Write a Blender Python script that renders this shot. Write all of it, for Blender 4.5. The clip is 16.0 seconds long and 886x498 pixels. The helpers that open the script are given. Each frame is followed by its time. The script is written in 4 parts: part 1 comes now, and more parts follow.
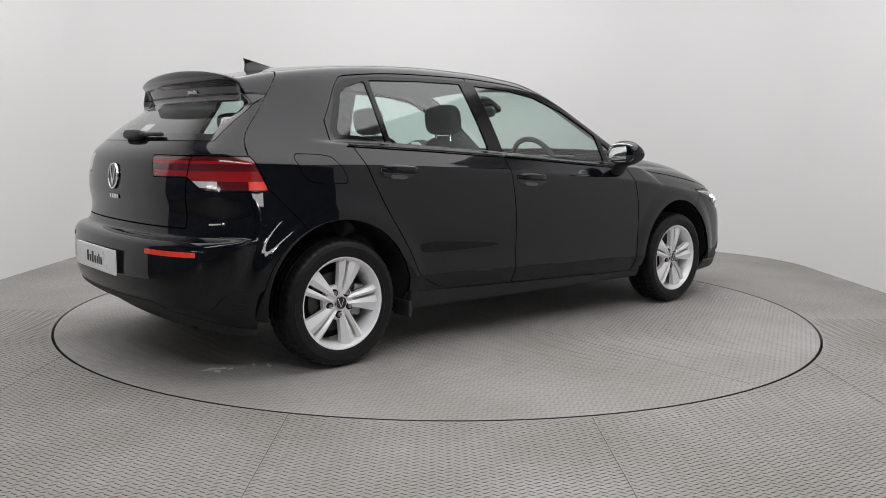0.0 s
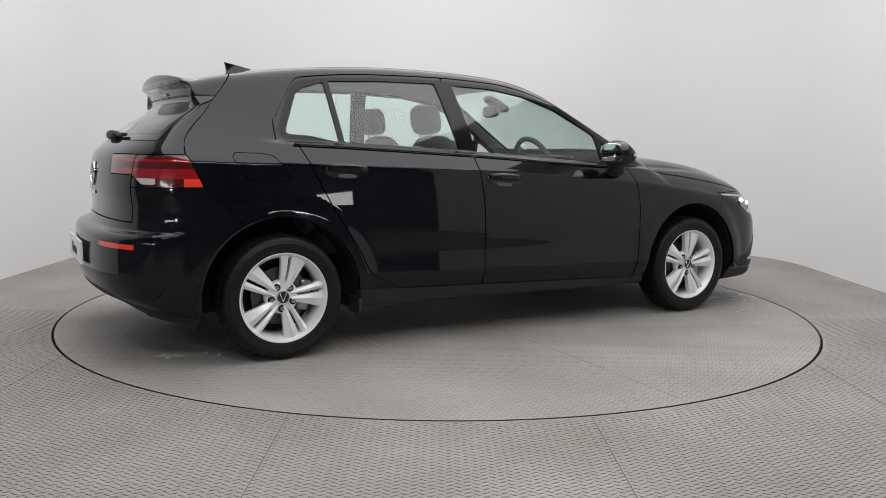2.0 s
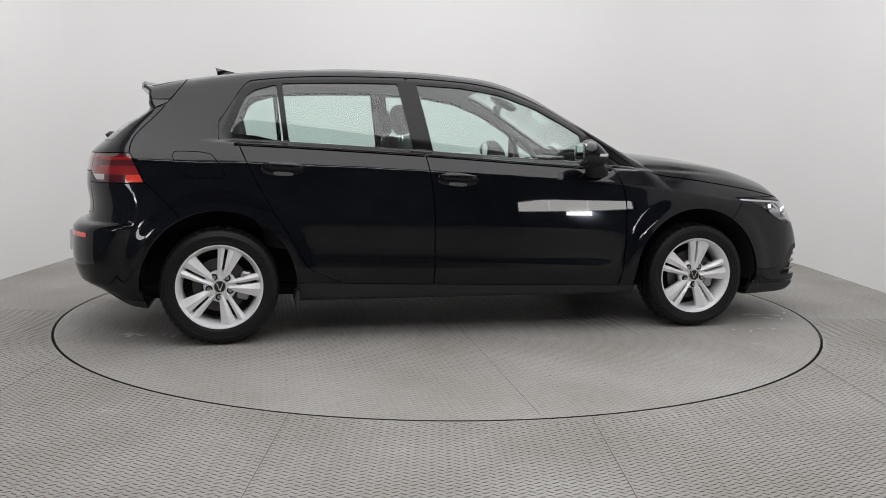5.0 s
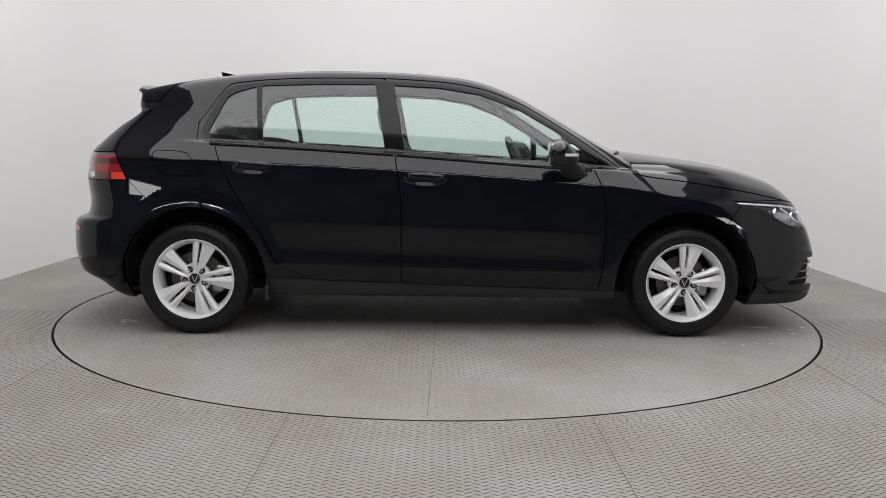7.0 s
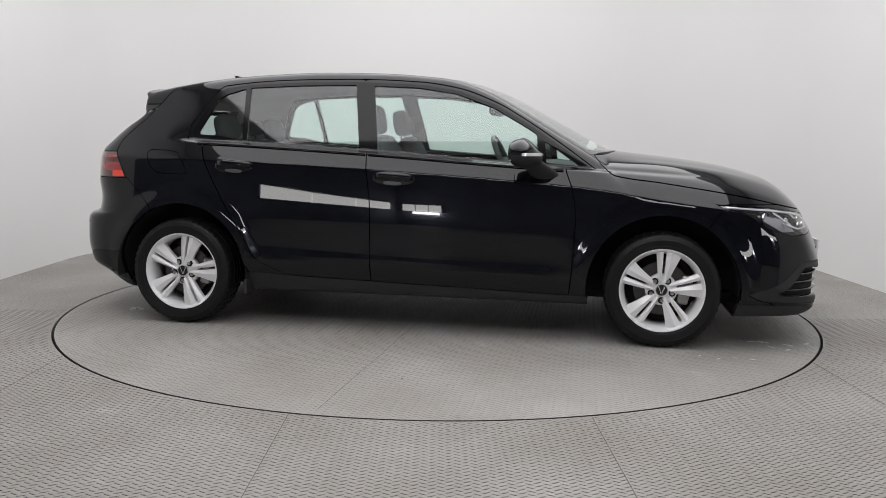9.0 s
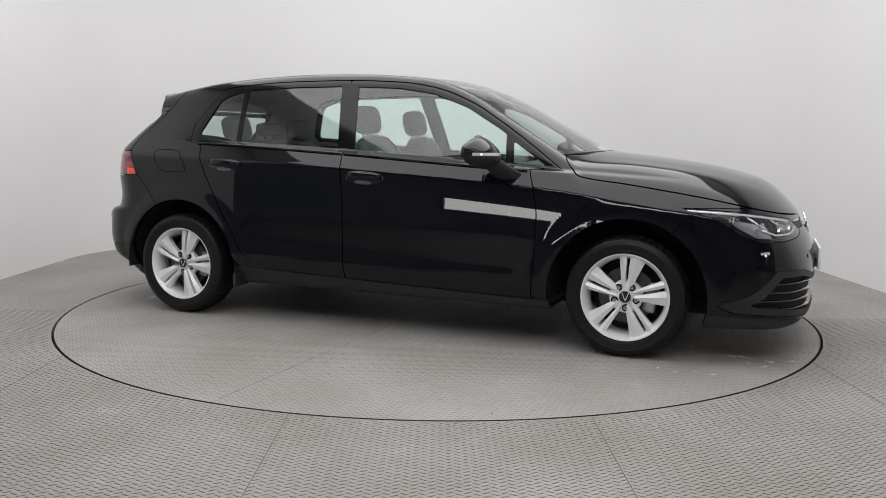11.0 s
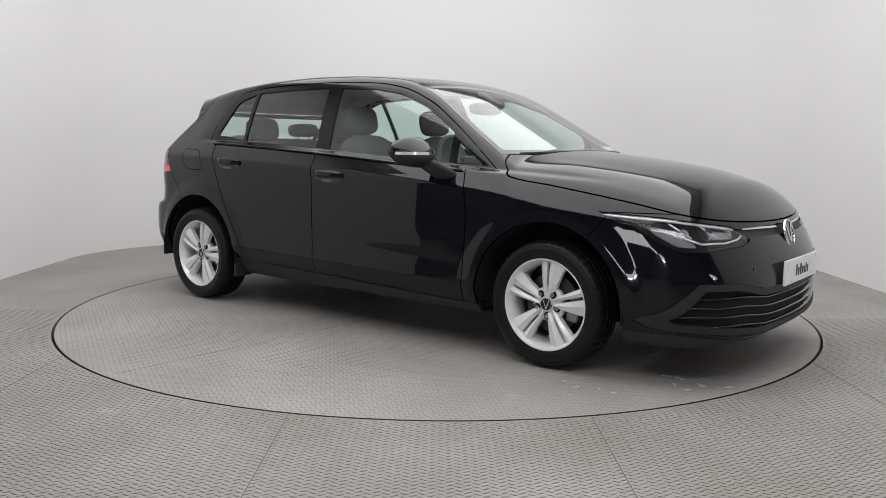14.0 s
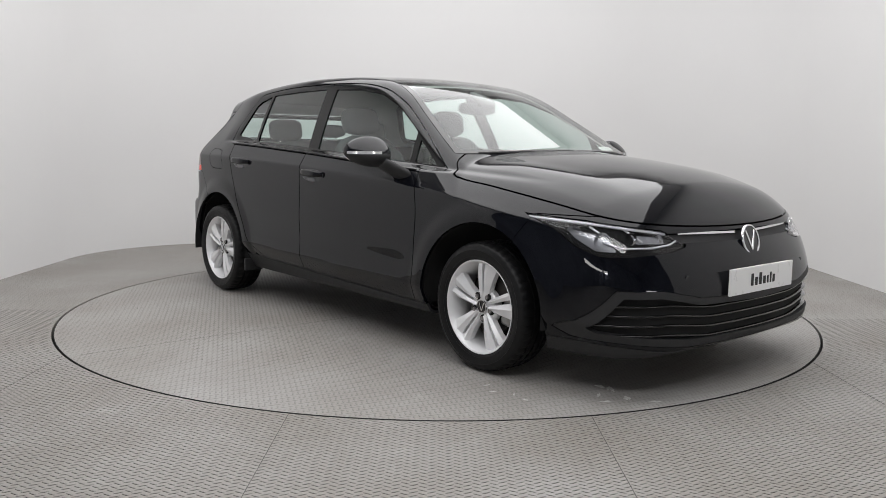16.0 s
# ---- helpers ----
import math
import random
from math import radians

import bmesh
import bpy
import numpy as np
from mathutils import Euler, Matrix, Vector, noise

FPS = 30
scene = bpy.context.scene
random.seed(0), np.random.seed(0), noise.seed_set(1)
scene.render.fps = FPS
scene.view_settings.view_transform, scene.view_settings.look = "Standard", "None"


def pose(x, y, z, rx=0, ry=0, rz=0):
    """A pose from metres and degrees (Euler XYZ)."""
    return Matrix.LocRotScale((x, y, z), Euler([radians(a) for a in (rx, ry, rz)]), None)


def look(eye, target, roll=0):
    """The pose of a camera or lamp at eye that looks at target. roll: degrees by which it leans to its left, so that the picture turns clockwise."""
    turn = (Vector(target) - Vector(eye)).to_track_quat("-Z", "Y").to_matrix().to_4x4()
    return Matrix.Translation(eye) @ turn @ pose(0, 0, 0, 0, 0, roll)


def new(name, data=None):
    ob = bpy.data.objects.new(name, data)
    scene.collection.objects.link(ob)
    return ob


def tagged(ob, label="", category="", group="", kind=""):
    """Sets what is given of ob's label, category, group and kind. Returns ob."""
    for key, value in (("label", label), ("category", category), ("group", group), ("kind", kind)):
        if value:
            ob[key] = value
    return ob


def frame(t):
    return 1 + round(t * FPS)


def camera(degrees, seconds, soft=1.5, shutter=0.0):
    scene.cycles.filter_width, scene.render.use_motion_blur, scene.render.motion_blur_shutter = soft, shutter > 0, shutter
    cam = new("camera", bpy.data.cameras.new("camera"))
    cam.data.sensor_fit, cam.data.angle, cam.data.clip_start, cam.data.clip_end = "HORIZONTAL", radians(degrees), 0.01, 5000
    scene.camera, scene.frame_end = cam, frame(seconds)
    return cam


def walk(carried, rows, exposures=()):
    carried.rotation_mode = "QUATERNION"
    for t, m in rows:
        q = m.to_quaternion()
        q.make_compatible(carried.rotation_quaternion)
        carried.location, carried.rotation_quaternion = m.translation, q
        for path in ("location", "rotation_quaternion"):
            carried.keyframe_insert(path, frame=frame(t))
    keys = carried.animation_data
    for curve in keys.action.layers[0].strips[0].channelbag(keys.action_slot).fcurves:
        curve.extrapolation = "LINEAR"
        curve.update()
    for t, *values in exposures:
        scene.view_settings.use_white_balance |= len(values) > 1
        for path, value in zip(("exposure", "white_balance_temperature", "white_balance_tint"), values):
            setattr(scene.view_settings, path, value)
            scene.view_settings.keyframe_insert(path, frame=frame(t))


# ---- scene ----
cam = camera(56.66, 16.0, soft=0.6)
EYE = (0.0, -5.2106, 1.0222)
VIEW = look(EYE, (0.02422, -0.25048, 0.39268), 0.688)
walk(cam, [(0.0, VIEW), (16.0, VIEW)], exposures=[(0.0, 0.0), (16.0, 0.0)])

# ---- light: a closed white studio lit by ceiling panels ----
world = bpy.data.worlds.new("world")
scene.world = world
world.use_nodes = True
world.node_tree.nodes["Background"].inputs[0].default_value = (0.02, 0.02, 0.02, 1)
world.node_tree.nodes["Background"].inputs[1].default_value = 0.3


def area_lamp(name, m, sx, sy, watts, colour=(0.99, 0.985, 0.997)):
    data = bpy.data.lights.new(name, "AREA")
    data.shape, data.size, data.size_y = "RECTANGLE", sx, sy
    data.energy, data.color = watts, colour
    ob = new(name, data)
    ob.matrix_world = m
    return ob


ROOM_H = 3.6
area_lamp("ceiling_light", pose(0.0, -0.1, ROOM_H - 0.12), 5.3, 5.4, 217)
area_lamp("ceiling_light_front", pose(0.0, -4.7, ROOM_H - 0.12), 4.4, 0.9, 88)


# ---- materials ----
def material(name, colour, rough=0.5, metal=0.0, coat=0.0, spec=0.5, coat_rough=0.03):
    m = bpy.data.materials.new(name)
    m.use_nodes = True
    b = m.node_tree.nodes["Principled BSDF"]
    b.inputs["Base Color"].default_value = (*colour, 1)
    b.inputs["Roughness"].default_value = rough
    b.inputs["Metallic"].default_value = metal
    b.inputs["Coat Weight"].default_value = coat
    b.inputs["Coat IOR"].default_value = 1.44
    b.inputs["Coat Roughness"].default_value = coat_rough
    b.inputs["Specular IOR Level"].default_value = spec
    return m


def add_noise(m, scale, low, high, bump=0.0, detail=6.0, target="Roughness", stretch=None):
    """Vary one input of the surface by a noise, and give it fine relief."""
    nt = m.node_tree
    b = nt.nodes["Principled BSDF"]
    tc = nt.nodes.new("ShaderNodeTexCoord")
    n = nt.nodes.new("ShaderNodeTexNoise")
    n.inputs["Scale"].default_value = scale
    n.inputs["Detail"].default_value = detail
    src = tc.outputs["Object"]
    if stretch:
        mp = nt.nodes.new("ShaderNodeMapping")
        mp.inputs["Scale"].default_value = stretch
        nt.links.new(src, mp.inputs["Vector"])
        src = mp.outputs["Vector"]
    nt.links.new(src, n.inputs["Vector"])
    r = nt.nodes.new("ShaderNodeValToRGB")
    r.color_ramp.elements[0].position, r.color_ramp.elements[1].position = 0.3, 0.7
    lo = (low,) * 3 if isinstance(low, (int, float)) else low
    hi = (high,) * 3 if isinstance(high, (int, float)) else high
    r.color_ramp.elements[0].color, r.color_ramp.elements[1].color = (*lo, 1), (*hi, 1)
    nt.links.new(n.outputs["Fac"], r.inputs["Fac"])
    nt.links.new(r.outputs["Color"], b.inputs[target])
    if bump:
        bp = nt.nodes.new("ShaderNodeBump")
        bp.inputs["Strength"].default_value = bump
        bp.inputs["Distance"].default_value = 0.002
        nt.links.new(n.outputs["Fac"], bp.inputs["Height"])
        nt.links.new(bp.outputs["Normal"], b.inputs["Normal"])
    return m


PAINT = add_noise(material("black_paint", (0.0032, 0.0036, 0.0055), 0.3, 0.0, 1.0, 0.0, 0.018), 3.0, 0.28, 0.36)
GLOSS = material("gloss_black_plastic", (0.006, 0.006, 0.006), 0.12, 0.0, 0.3)
PILLAR = add_noise(material("gloss_pillar_trim", (0.004, 0.004, 0.0045), 0.1, 0.0, 0.0, 0.28), 6, 0.07, 0.13)
MATT = add_noise(material("black_plastic", (0.018, 0.018, 0.019), 0.6), 300, 0.5, 0.68, 0.25)
RUBBER = add_noise(material("tyre_rubber", (0.007, 0.007, 0.0074), 0.5, 0.0, 0.0, 0.25), 60, 0.36, 0.55, 0.15)
DARK = material("dark_underside", (0.008, 0.008, 0.008), 0.9)
ALLOY = add_noise(material("silver_alloy", (0.84, 0.84, 0.85), 0.35, 0.2, 0.5), 40, 0.32, 0.42)
STEEL = add_noise(material("brake_steel", (0.35, 0.34, 0.33), 0.4, 1.0), 30, 0.3, 0.5)
IRON = add_noise(material("brake_iron", (0.10, 0.095, 0.09), 0.5, 1.0), 30, 0.4, 0.6)
CHROME = material("chrome", (0.8, 0.8, 0.81), 0.08, 1.0)
FABRIC = add_noise(material("charcoal_fabric", (0.10, 0.10, 0.105), 0.9), 90, (0.075, 0.076, 0.08), (0.13, 0.13, 0.135), 0.15, target="Base Color")
TRIM_IN = add_noise(material("cabin_plastic", (0.055, 0.055, 0.057), 0.7), 200, 0.6, 0.8, 0.2)
LINER = add_noise(material("headliner_cloth", (0.5, 0.5, 0.49), 0.95), 300, (0.48, 0.48, 0.47), (0.53, 0.53, 0.52), 0.0, target="Base Color")
WHITE_PLATE = add_noise(material("white_plate", (0.9, 0.9, 0.89), 0.3), 20, 0.25, 0.4)
INK = material("black_ink", (0.01, 0.01, 0.01), 0.5)


def glass(name, tint, gloss_colour=(1, 1, 1), low=0.06):
    m = bpy.data.materials.new(name)
    m.use_nodes = True
    nt = m.node_tree
    nt.nodes.clear()
    out = nt.nodes.new("ShaderNodeOutputMaterial")
    mix = nt.nodes.new("ShaderNodeMixShader")
    lw = nt.nodes.new("ShaderNodeLayerWeight")
    lw.inputs["Blend"].default_value = 0.5
    pw = nt.nodes.new("ShaderNodeMath")
    pw.operation = "POWER"
    pw.inputs[1].default_value = 4.0
    nt.links.new(lw.outputs["Facing"], pw.inputs[0])
    fr = nt.nodes.new("ShaderNodeMapRange")
    fr.inputs[3].default_value, fr.inputs[4].default_value = low, 0.9
    nt.links.new(pw.outputs[0], fr.inputs[0])
    tr = nt.nodes.new("ShaderNodeBsdfTransparent")
    tr.inputs["Color"].default_value = (*tint, 1)
    gl = nt.nodes.new("ShaderNodeBsdfGlossy")
    gl.inputs["Color"].default_value = (*gloss_colour, 1)
    gl.inputs["Roughness"].default_value = 0.02
    nt.links.new(fr.outputs[0], mix.inputs[0])
    nt.links.new(tr.outputs[0], mix.inputs[1])
    nt.links.new(gl.outputs[0], mix.inputs[2])
    nt.links.new(mix.outputs[0], out.inputs[0])
    return m


GLASS = glass("green_glass", (0.79, 0.91, 0.87), low=0.07)
SCREEN = glass("windscreen_glass", (0.84, 0.91, 0.88))
REAR_GLASS = glass("rear_glass", (0.74, 0.82, 0.79))
CLEAR = glass("clear_lens", (0.95, 0.95, 0.96), low=0.035)
RED = material("red_lens", (0.30, 0.006, 0.008), 0.15, 0.0, 1.0)
RED_DARK = material("dark_red_lens", (0.09, 0.003, 0.004), 0.15, 0.0, 1.0)
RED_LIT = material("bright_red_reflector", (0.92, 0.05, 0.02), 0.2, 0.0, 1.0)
# pale colour in place of the bright reflections inside the headlamps
LAMP_SHINE = material("lamp_shine", (0.32, 0.33, 0.35), 0.2, 0.3, 0.6)
MIRROR = material("mirror_glass", (0.85, 0.87, 0.87), 0.02, 1.0)

# ---- room ----
WALL = add_noise(material("white_wall_paint", (0.74, 0.735, 0.73), 0.7), 0.7, (0.725, 0.72, 0.717), (0.75, 0.746, 0.742), 0.0, target="Base Color")
GLOW = bpy.data.materials.new("strip_glow")
GLOW.use_nodes = True
GLOW.node_tree.nodes["Principled BSDF"].inputs["Emission Color"].default_value = (1.0, 0.99, 0.97, 1)
GLOW.node_tree.nodes["Principled BSDF"].inputs["Emission Strength"].default_value = 9.0
FLOOD = GLOW.copy()
FLOOD.name = "flood_glow"
FLOOD.node_tree.nodes["Principled BSDF"].inputs["Emission Strength"].default_value = 38.0
BACK_DARK = add_noise(material("dark_wall_paint", (0.26, 0.28, 0.35), 0.9), 1.2, (0.18, 0.195, 0.25), (0.34, 0.365, 0.44), target="Base Color")
HALL_TOP = add_noise(material("grey_ceiling_paint", (0.2, 0.2, 0.21), 0.9), 1.0, (0.16, 0.16, 0.17), (0.24, 0.24, 0.25), target="Base Color")


def tread_plate(name, base, bump=0.6, wear=0.22, darken=0.40):
    """Raised-bar chequer plate: short bars on a grid, leaning one way and the other by turns."""
    m = bpy.data.materials.new(name)
    m.use_nodes = True
    nt = m.node_tree
    b = nt.nodes["Principled BSDF"]

    def node(kind, op=None, **v):
        n = nt.nodes.new(kind)
        if op:
            n.operation = op
        for k, x in v.items():
            n.inputs[int(k[1:])].default_value = x
        return n

    def math2(op, a, c=None, **kw):
        n = node("ShaderNodeMath", op, **kw)
        nt.links.new(a, n.inputs[0])
        if c is not None:
            if isinstance(c, (int, float)):
                n.inputs[1].default_value = c
            else:
                nt.links.new(c, n.inputs[1])
        return n.outputs[0]

    tc = node("ShaderNodeTexCoord")
    sep = node("ShaderNodeSeparateXYZ")
    nt.links.new(tc.outputs["Object"], sep.inputs[0])
    px, py = 0.027, 0.026
    u = math2("DIVIDE", sep.outputs[0], px)
    v = math2("DIVIDE", sep.outputs[1], py)
    iu, iv = math2("FLOOR", u), math2("FLOOR", v)
    fu = math2("MULTIPLY", math2("SUBTRACT", math2("SUBTRACT", u, iu), 0.5), px)
    # every other column steps half a row
    par = math2("MODULO", math2("ABSOLUTE", iu), 2.0)
    v2 = math2("ADD", v, math2("MULTIPLY", par, 0.5))
    fv = math2("MULTIPLY", math2("SUBTRACT", math2("SUBTRACT", v2, math2("FLOOR", v2)), 0.5), py)
    sgn = math2("SUBTRACT", math2("MULTIPLY", par, 2.0), 1.0)
    lean = math2("MULTIPLY", sgn, 0.475)
    a = math2("ADD", math2("MULTIPLY", fu, 0.88), math2("MULTIPLY", fv, lean))
    c = math2("SUBTRACT", math2("MULTIPLY", fv, 0.88), math2("MULTIPLY", fu, lean))
    d = math2("ADD", math2("POWER", math2("ABSOLUTE", math2("DIVIDE", a, 0.0132)), 2.0), math2("POWER", math2("ABSOLUTE", math2("DIVIDE", c, 0.0030)), 2.0))
    h = node("ShaderNodeMapRange")
    h.interpolation_type = "SMOOTHSTEP"
    for i, x in enumerate((1.25, 0.35, 0.0, 1.0)):
        h.inputs[i + 1].default_value = x
    nt.links.new(d, h.inputs[0])
    n1, n2 = node("ShaderNodeTexNoise", s2=1.3), node("ShaderNodeTexNoise", s2=22.0)
    n1.inputs["Scale"].default_value, n2.inputs["Scale"].default_value = 1.3, 24.0
    n1.inputs["Detail"].default_value = n2.inputs["Detail"].default_value = 7
    nt.links.new(tc.outputs["Object"], n1.inputs["Vector"])
    nt.links.new(tc.outputs["Object"], n2.inputs["Vector"])
    mixf = math2("ADD", math2("MULTIPLY", n1.outputs[0], 0.65), math2("MULTIPLY", n2.outputs[0], 0.35))
    ramp = node("ShaderNodeValToRGB")
    ramp.color_ramp.elements[0].position, ramp.color_ramp.elements[1].position = 0.33, 0.68
    ramp.color_ramp.elements[0].color = (base[0] * 0.77, base[1] * 0.725, base[2] * 0.67, 1)
    ramp.color_ramp.elements[1].color = (*[x * 1.14 for x in base], 1)
    nt.links.new(mixf, ramp.inputs[0])
    # bar tops paled by wear; each bar and a margin round it darkened
    worn = node("ShaderNodeMapRange")
    for i, x in enumerate((0.0, 1.0, 1.0, 1 + wear)):
        worn.inputs[i + 1].default_value = x
    nt.links.new(h.outputs[0], worn.inputs[0])
    foot = node("ShaderNodeMapRange")
    foot.interpolation_type = "SMOOTHSTEP"
    for i, x in enumerate((2.4, 1.1, 1.0, 1 - darken)):
        foot.inputs[i + 1].default_value = x
    nt.links.new(d, foot.inputs[0])
    tone = node("ShaderNodeVectorMath", "SCALE")
    nt.links.new(ramp.outputs[0], tone.inputs[0])
    nt.links.new(math2("MULTIPLY", worn.outputs[0], foot.outputs[0]), tone.inputs[3])
    # pale scuffs with ragged edges
    n3 = node("ShaderNodeTexNoise")
    n3.inputs["Scale"].default_value, n3.inputs["Detail"].default_value, n3.inputs["Roughness"].default_value = 2.6, 9.0, 0.72
    nt.links.new(tc.outputs["Object"], n3.inputs["Vector"])
    scuff = node("ShaderNodeMapRange")
    for i, x in enumerate((0.63, 0.72, 0.0, 0.35)):
        scuff.inputs[i + 1].default_value = x
    nt.links.new(n3.outputs[0], scuff.inputs[0])
    mx = node("ShaderNodeMix")
    mx.data_type = "RGBA"
    mx.inputs[7].default_value = (0.55, 0.54, 0.52, 1)
    nt.links.new(scuff.outputs[0], mx.inputs[0])
    nt.links.new(tone.outputs[0], mx.inputs[6])
    nt.links.new(mx.outputs[2], b.inputs["Base Color"])
    rr = math2("SUBTRACT", math2("MULTIPLY", n2.outputs[0], 0.3), math2("MULTIPLY", h.outputs[0], 0.12))
    nt.links.new(math2("ADD", rr, 0.42), b.inputs["Roughness"])
    bp = node("ShaderNodeBump")
    bp.inputs["Strength"].default_value, bp.inputs["Distance"].default_value = bump, 0.006
    nt.links.new(h.outputs[0], bp.inputs["Height"])
    nt.links.new(bp.outputs[0], b.inputs["Normal"])
    b.inputs["Metallic"].default_value = 0.0
    return m


PLATE = tread_plate("tread_plate_floor", (0.31, 0.302, 0.288), 0.9)
TURN = tread_plate("tread_plate_turntable", (0.335, 0.328, 0.316), 0.5, 0.10, 0.30)
# near-black colour that puts shade into the gap round the turntable
GAP_SHADE = material("gap_shade", (0.02, 0.02, 0.02), 0.9)
CHALK = add_noise(material("dried_splash", (0.6, 0.6, 0.58), 0.6), 60, (0.45, 0.45, 0.43), (0.72, 0.72, 0.7), target="Base Color")
JOINT = material("floor_joint_dirt", (0.09, 0.085, 0.08), 0.9)


def link(name, bm, mat, parent=None, smooth=False):
    me = bpy.data.meshes.new(name)
    bm.to_mesh(me)
    bm.free()
    if mat is not None:
        me.materials.append(mat)
    if smooth:
        me.polygons.foreach_set("use_smooth", [True] * len(me.polygons))
    ob = new(name, me)
    ob.parent = parent
    return ob


def part(name, bm, mat, parent, label="", smooth=False):
    return tagged(link(name, bm, mat, parent, smooth), label)


def outline(n=14):
    """The plan of the studio wall, with rounded far corners, from near left round to near right."""
    left, right = [(-3.22, -1.7), (-3.22, -0.8)], [(3.22, -0.8), (3.22, -3.1)]
    arc = []
    for k in range(n + 1):
        a = math.pi - k * math.pi / 2 / n
        arc.append((-1.82 + 1.4 * math.cos(a), 1.9 + 1.3 * math.sin(a)))
    return left + arc + [(-x, y) for x, y in reversed(arc)] + right


def build_room():
    pts = outline()
    out = [(x * 1.05, y * 1.05 if y > 0 else y) for x, y in pts]
    bm = bmesh.new()
    rows = []
    for ring, z in ((pts, 0.0), (pts, ROOM_H), (out, ROOM_H), (out, 0.0)):
        rows.append([bm.verts.new((x, y, z)) for x, y in ring])
    for a, b in zip(rows, rows[1:]):
        for i in range(len(pts) - 1):
            bm.faces.new((a[i], a[i + 1], b[i + 1], b[i]))
    for i in (0, -1):
        bm.faces.new([r[i] for r in rows])
    bmesh.ops.recalc_face_normals(bm, faces=bm.faces)
    wall = link("wall_north", bm, WALL, smooth=True)
    wall.data.set_sharp_from_angle(angle=radians(40))
    tagged(wall, "seamless white painted studio wall with rounded corners", "wall", kind="structure")
    # the dark hall behind the camera
    for name, c, size in (("wall_south", (0.3, -11.2, ROOM_H / 2), (10.6, 0.2, ROOM_H)), ("wall_east", (5.5, -3.8, ROOM_H / 2), (0.2, 14.6, ROOM_H)),
                          ("wall_west", (-4.9, -3.8, ROOM_H / 2), (0.2, 14.6, ROOM_H)), ("wall_far", (0.3, 3.6, ROOM_H / 2), (10.6, 0.2, ROOM_H))):
        bm = bmesh.new()
        bmesh.ops.create_cube(bm, size=1, matrix=Matrix.Translation(c) @ Matrix.Diagonal((*size, 1)))
        tagged(link(name, bm, BACK_DARK), "dark plain wall of the hall", "wall", kind="structure")
    bm = bmesh.new()
    bmesh.ops.create_cube(bm, size=1, matrix=Matrix.Translation((0.3, 0.175, ROOM_H + 0.1)) @ Matrix.Diagonal((10.8, 7.05, 0.2, 1)))
    tagged(link("ceiling", bm, WALL), "plain white studio ceiling", "ceiling", kind="structure")
    bm = bmesh.new()
    bmesh.ops.create_cube(bm, size=1, matrix=Matrix.Translation((0.3, -7.325, ROOM_H + 0.1)) @ Matrix.Diagonal((10.8, 7.95, 0.2, 1)))
    tagged(link("ceiling_hall", bm, HALL_TOP), "grey painted ceiling of the hall", "ceiling", kind="structure")
    # light boxes on the hall's side walls, each with a small bright flood lamp under it
    for x, y, turn, length, off in ((5.34, -7.6, 180, 3.2, -0.3), (-4.74, -8.4, 0, 4.4, None), (-4.2, -11.04, 90, 0.9, 0.1)):
        lamp = new("strip_light")
        tagged(lamp, "long white light box on the dark hall wall", "light", "strip lights")
        lamp.matrix_world = pose(x, y, 1.17, 0, 0, turn)
        bm = bmesh.new()
        bmesh.ops.create_cube(bm, size=1, matrix=Matrix.Translation((-0.03, 0, 0)) @ Matrix.Diagonal((0.06, length + 0.04, 0.32, 1)))
        part("housing", bm, BACK_DARK, lamp, "dark housing")
        for k in range(3):
            w = length / 3
            bm = bmesh.new()
            bmesh.ops.create_cube(bm, size=1, matrix=Matrix.Translation((0.012, (k - 1) * w, 0)) @ Matrix.Diagonal((0.02, w - 0.03, 0.28, 1)))
            part("diffuser", bm, GLOW, lamp, "glowing white diffuser")
        if off is not None:
            bm = bmesh.new()
            bmesh.ops.create_cube(bm, size=1, matrix=Matrix.Translation((0.03, off if turn == 180 else -off, -0.22)) @ Matrix.Diagonal((0.05, 0.6, 0.12, 1)))
            part("flood_lamp", bm, FLOOD, lamp, "small bright flood lamp")
    # floor with a round hole for the turntable
    bm = bmesh.new()
    n = 160
    R = 2.2565
    inner = [bm.verts.new((R * math.cos(2 * math.pi * k / n), R * math.sin(2 * math.pi * k / n), 0)) for k in range(n)]
    outer = []
    for k in range(n):
        a = 2 * math.pi * k / n
        c, s = math.cos(a), math.sin(a)
        t = min(5.6 / max(abs(c), 1e-6), (3.7 if s > 0 else 11.3) / max(abs(s), 1e-6))
        outer.append(bm.verts.new((t * c, t * s, 0)))
    low = [bm.verts.new((v.co.x, v.co.y, -0.05)) for v in inner]
    for k in range(n):
        j = (k + 1) % n
        bm.faces.new((inner[k], outer[k], outer[j], inner[j]))
        bm.faces.new((low[k], inner[k], inner[j], low[j]))
    tagged(link("floor", bm, PLATE), "grey steel tread plate floor with sheet seams", "floor", kind="structure")
    bm = bmesh.new()
    bmesh.ops.create_circle(bm, cap_ends=True, segments=96, radius=2.5, matrix=Matrix.Translation((0, 0, -0.06)))
    tagged(link("floor_pit", bm, GAP_SHADE), "dark pit under the turntable", "floor", kind="structure")
    # sheet seams
    for x0 in (-1.79, -0.565, 0.59, 1.81):
        bm = bmesh.new()
        y1 = -math.sqrt(R * R - x0 * x0) - 0.002
        bmesh.ops.create_cube(bm, size=1, matrix=Matrix.Translation((x0, (y1 - 7.4) / 2, 0)) @ Matrix.Diagonal((0.0020, y1 + 7.4, 0.0022, 1)))
        tagged(link("trim", bm, JOINT), "thin dark seam between floor sheets", "seam", kind="structure")


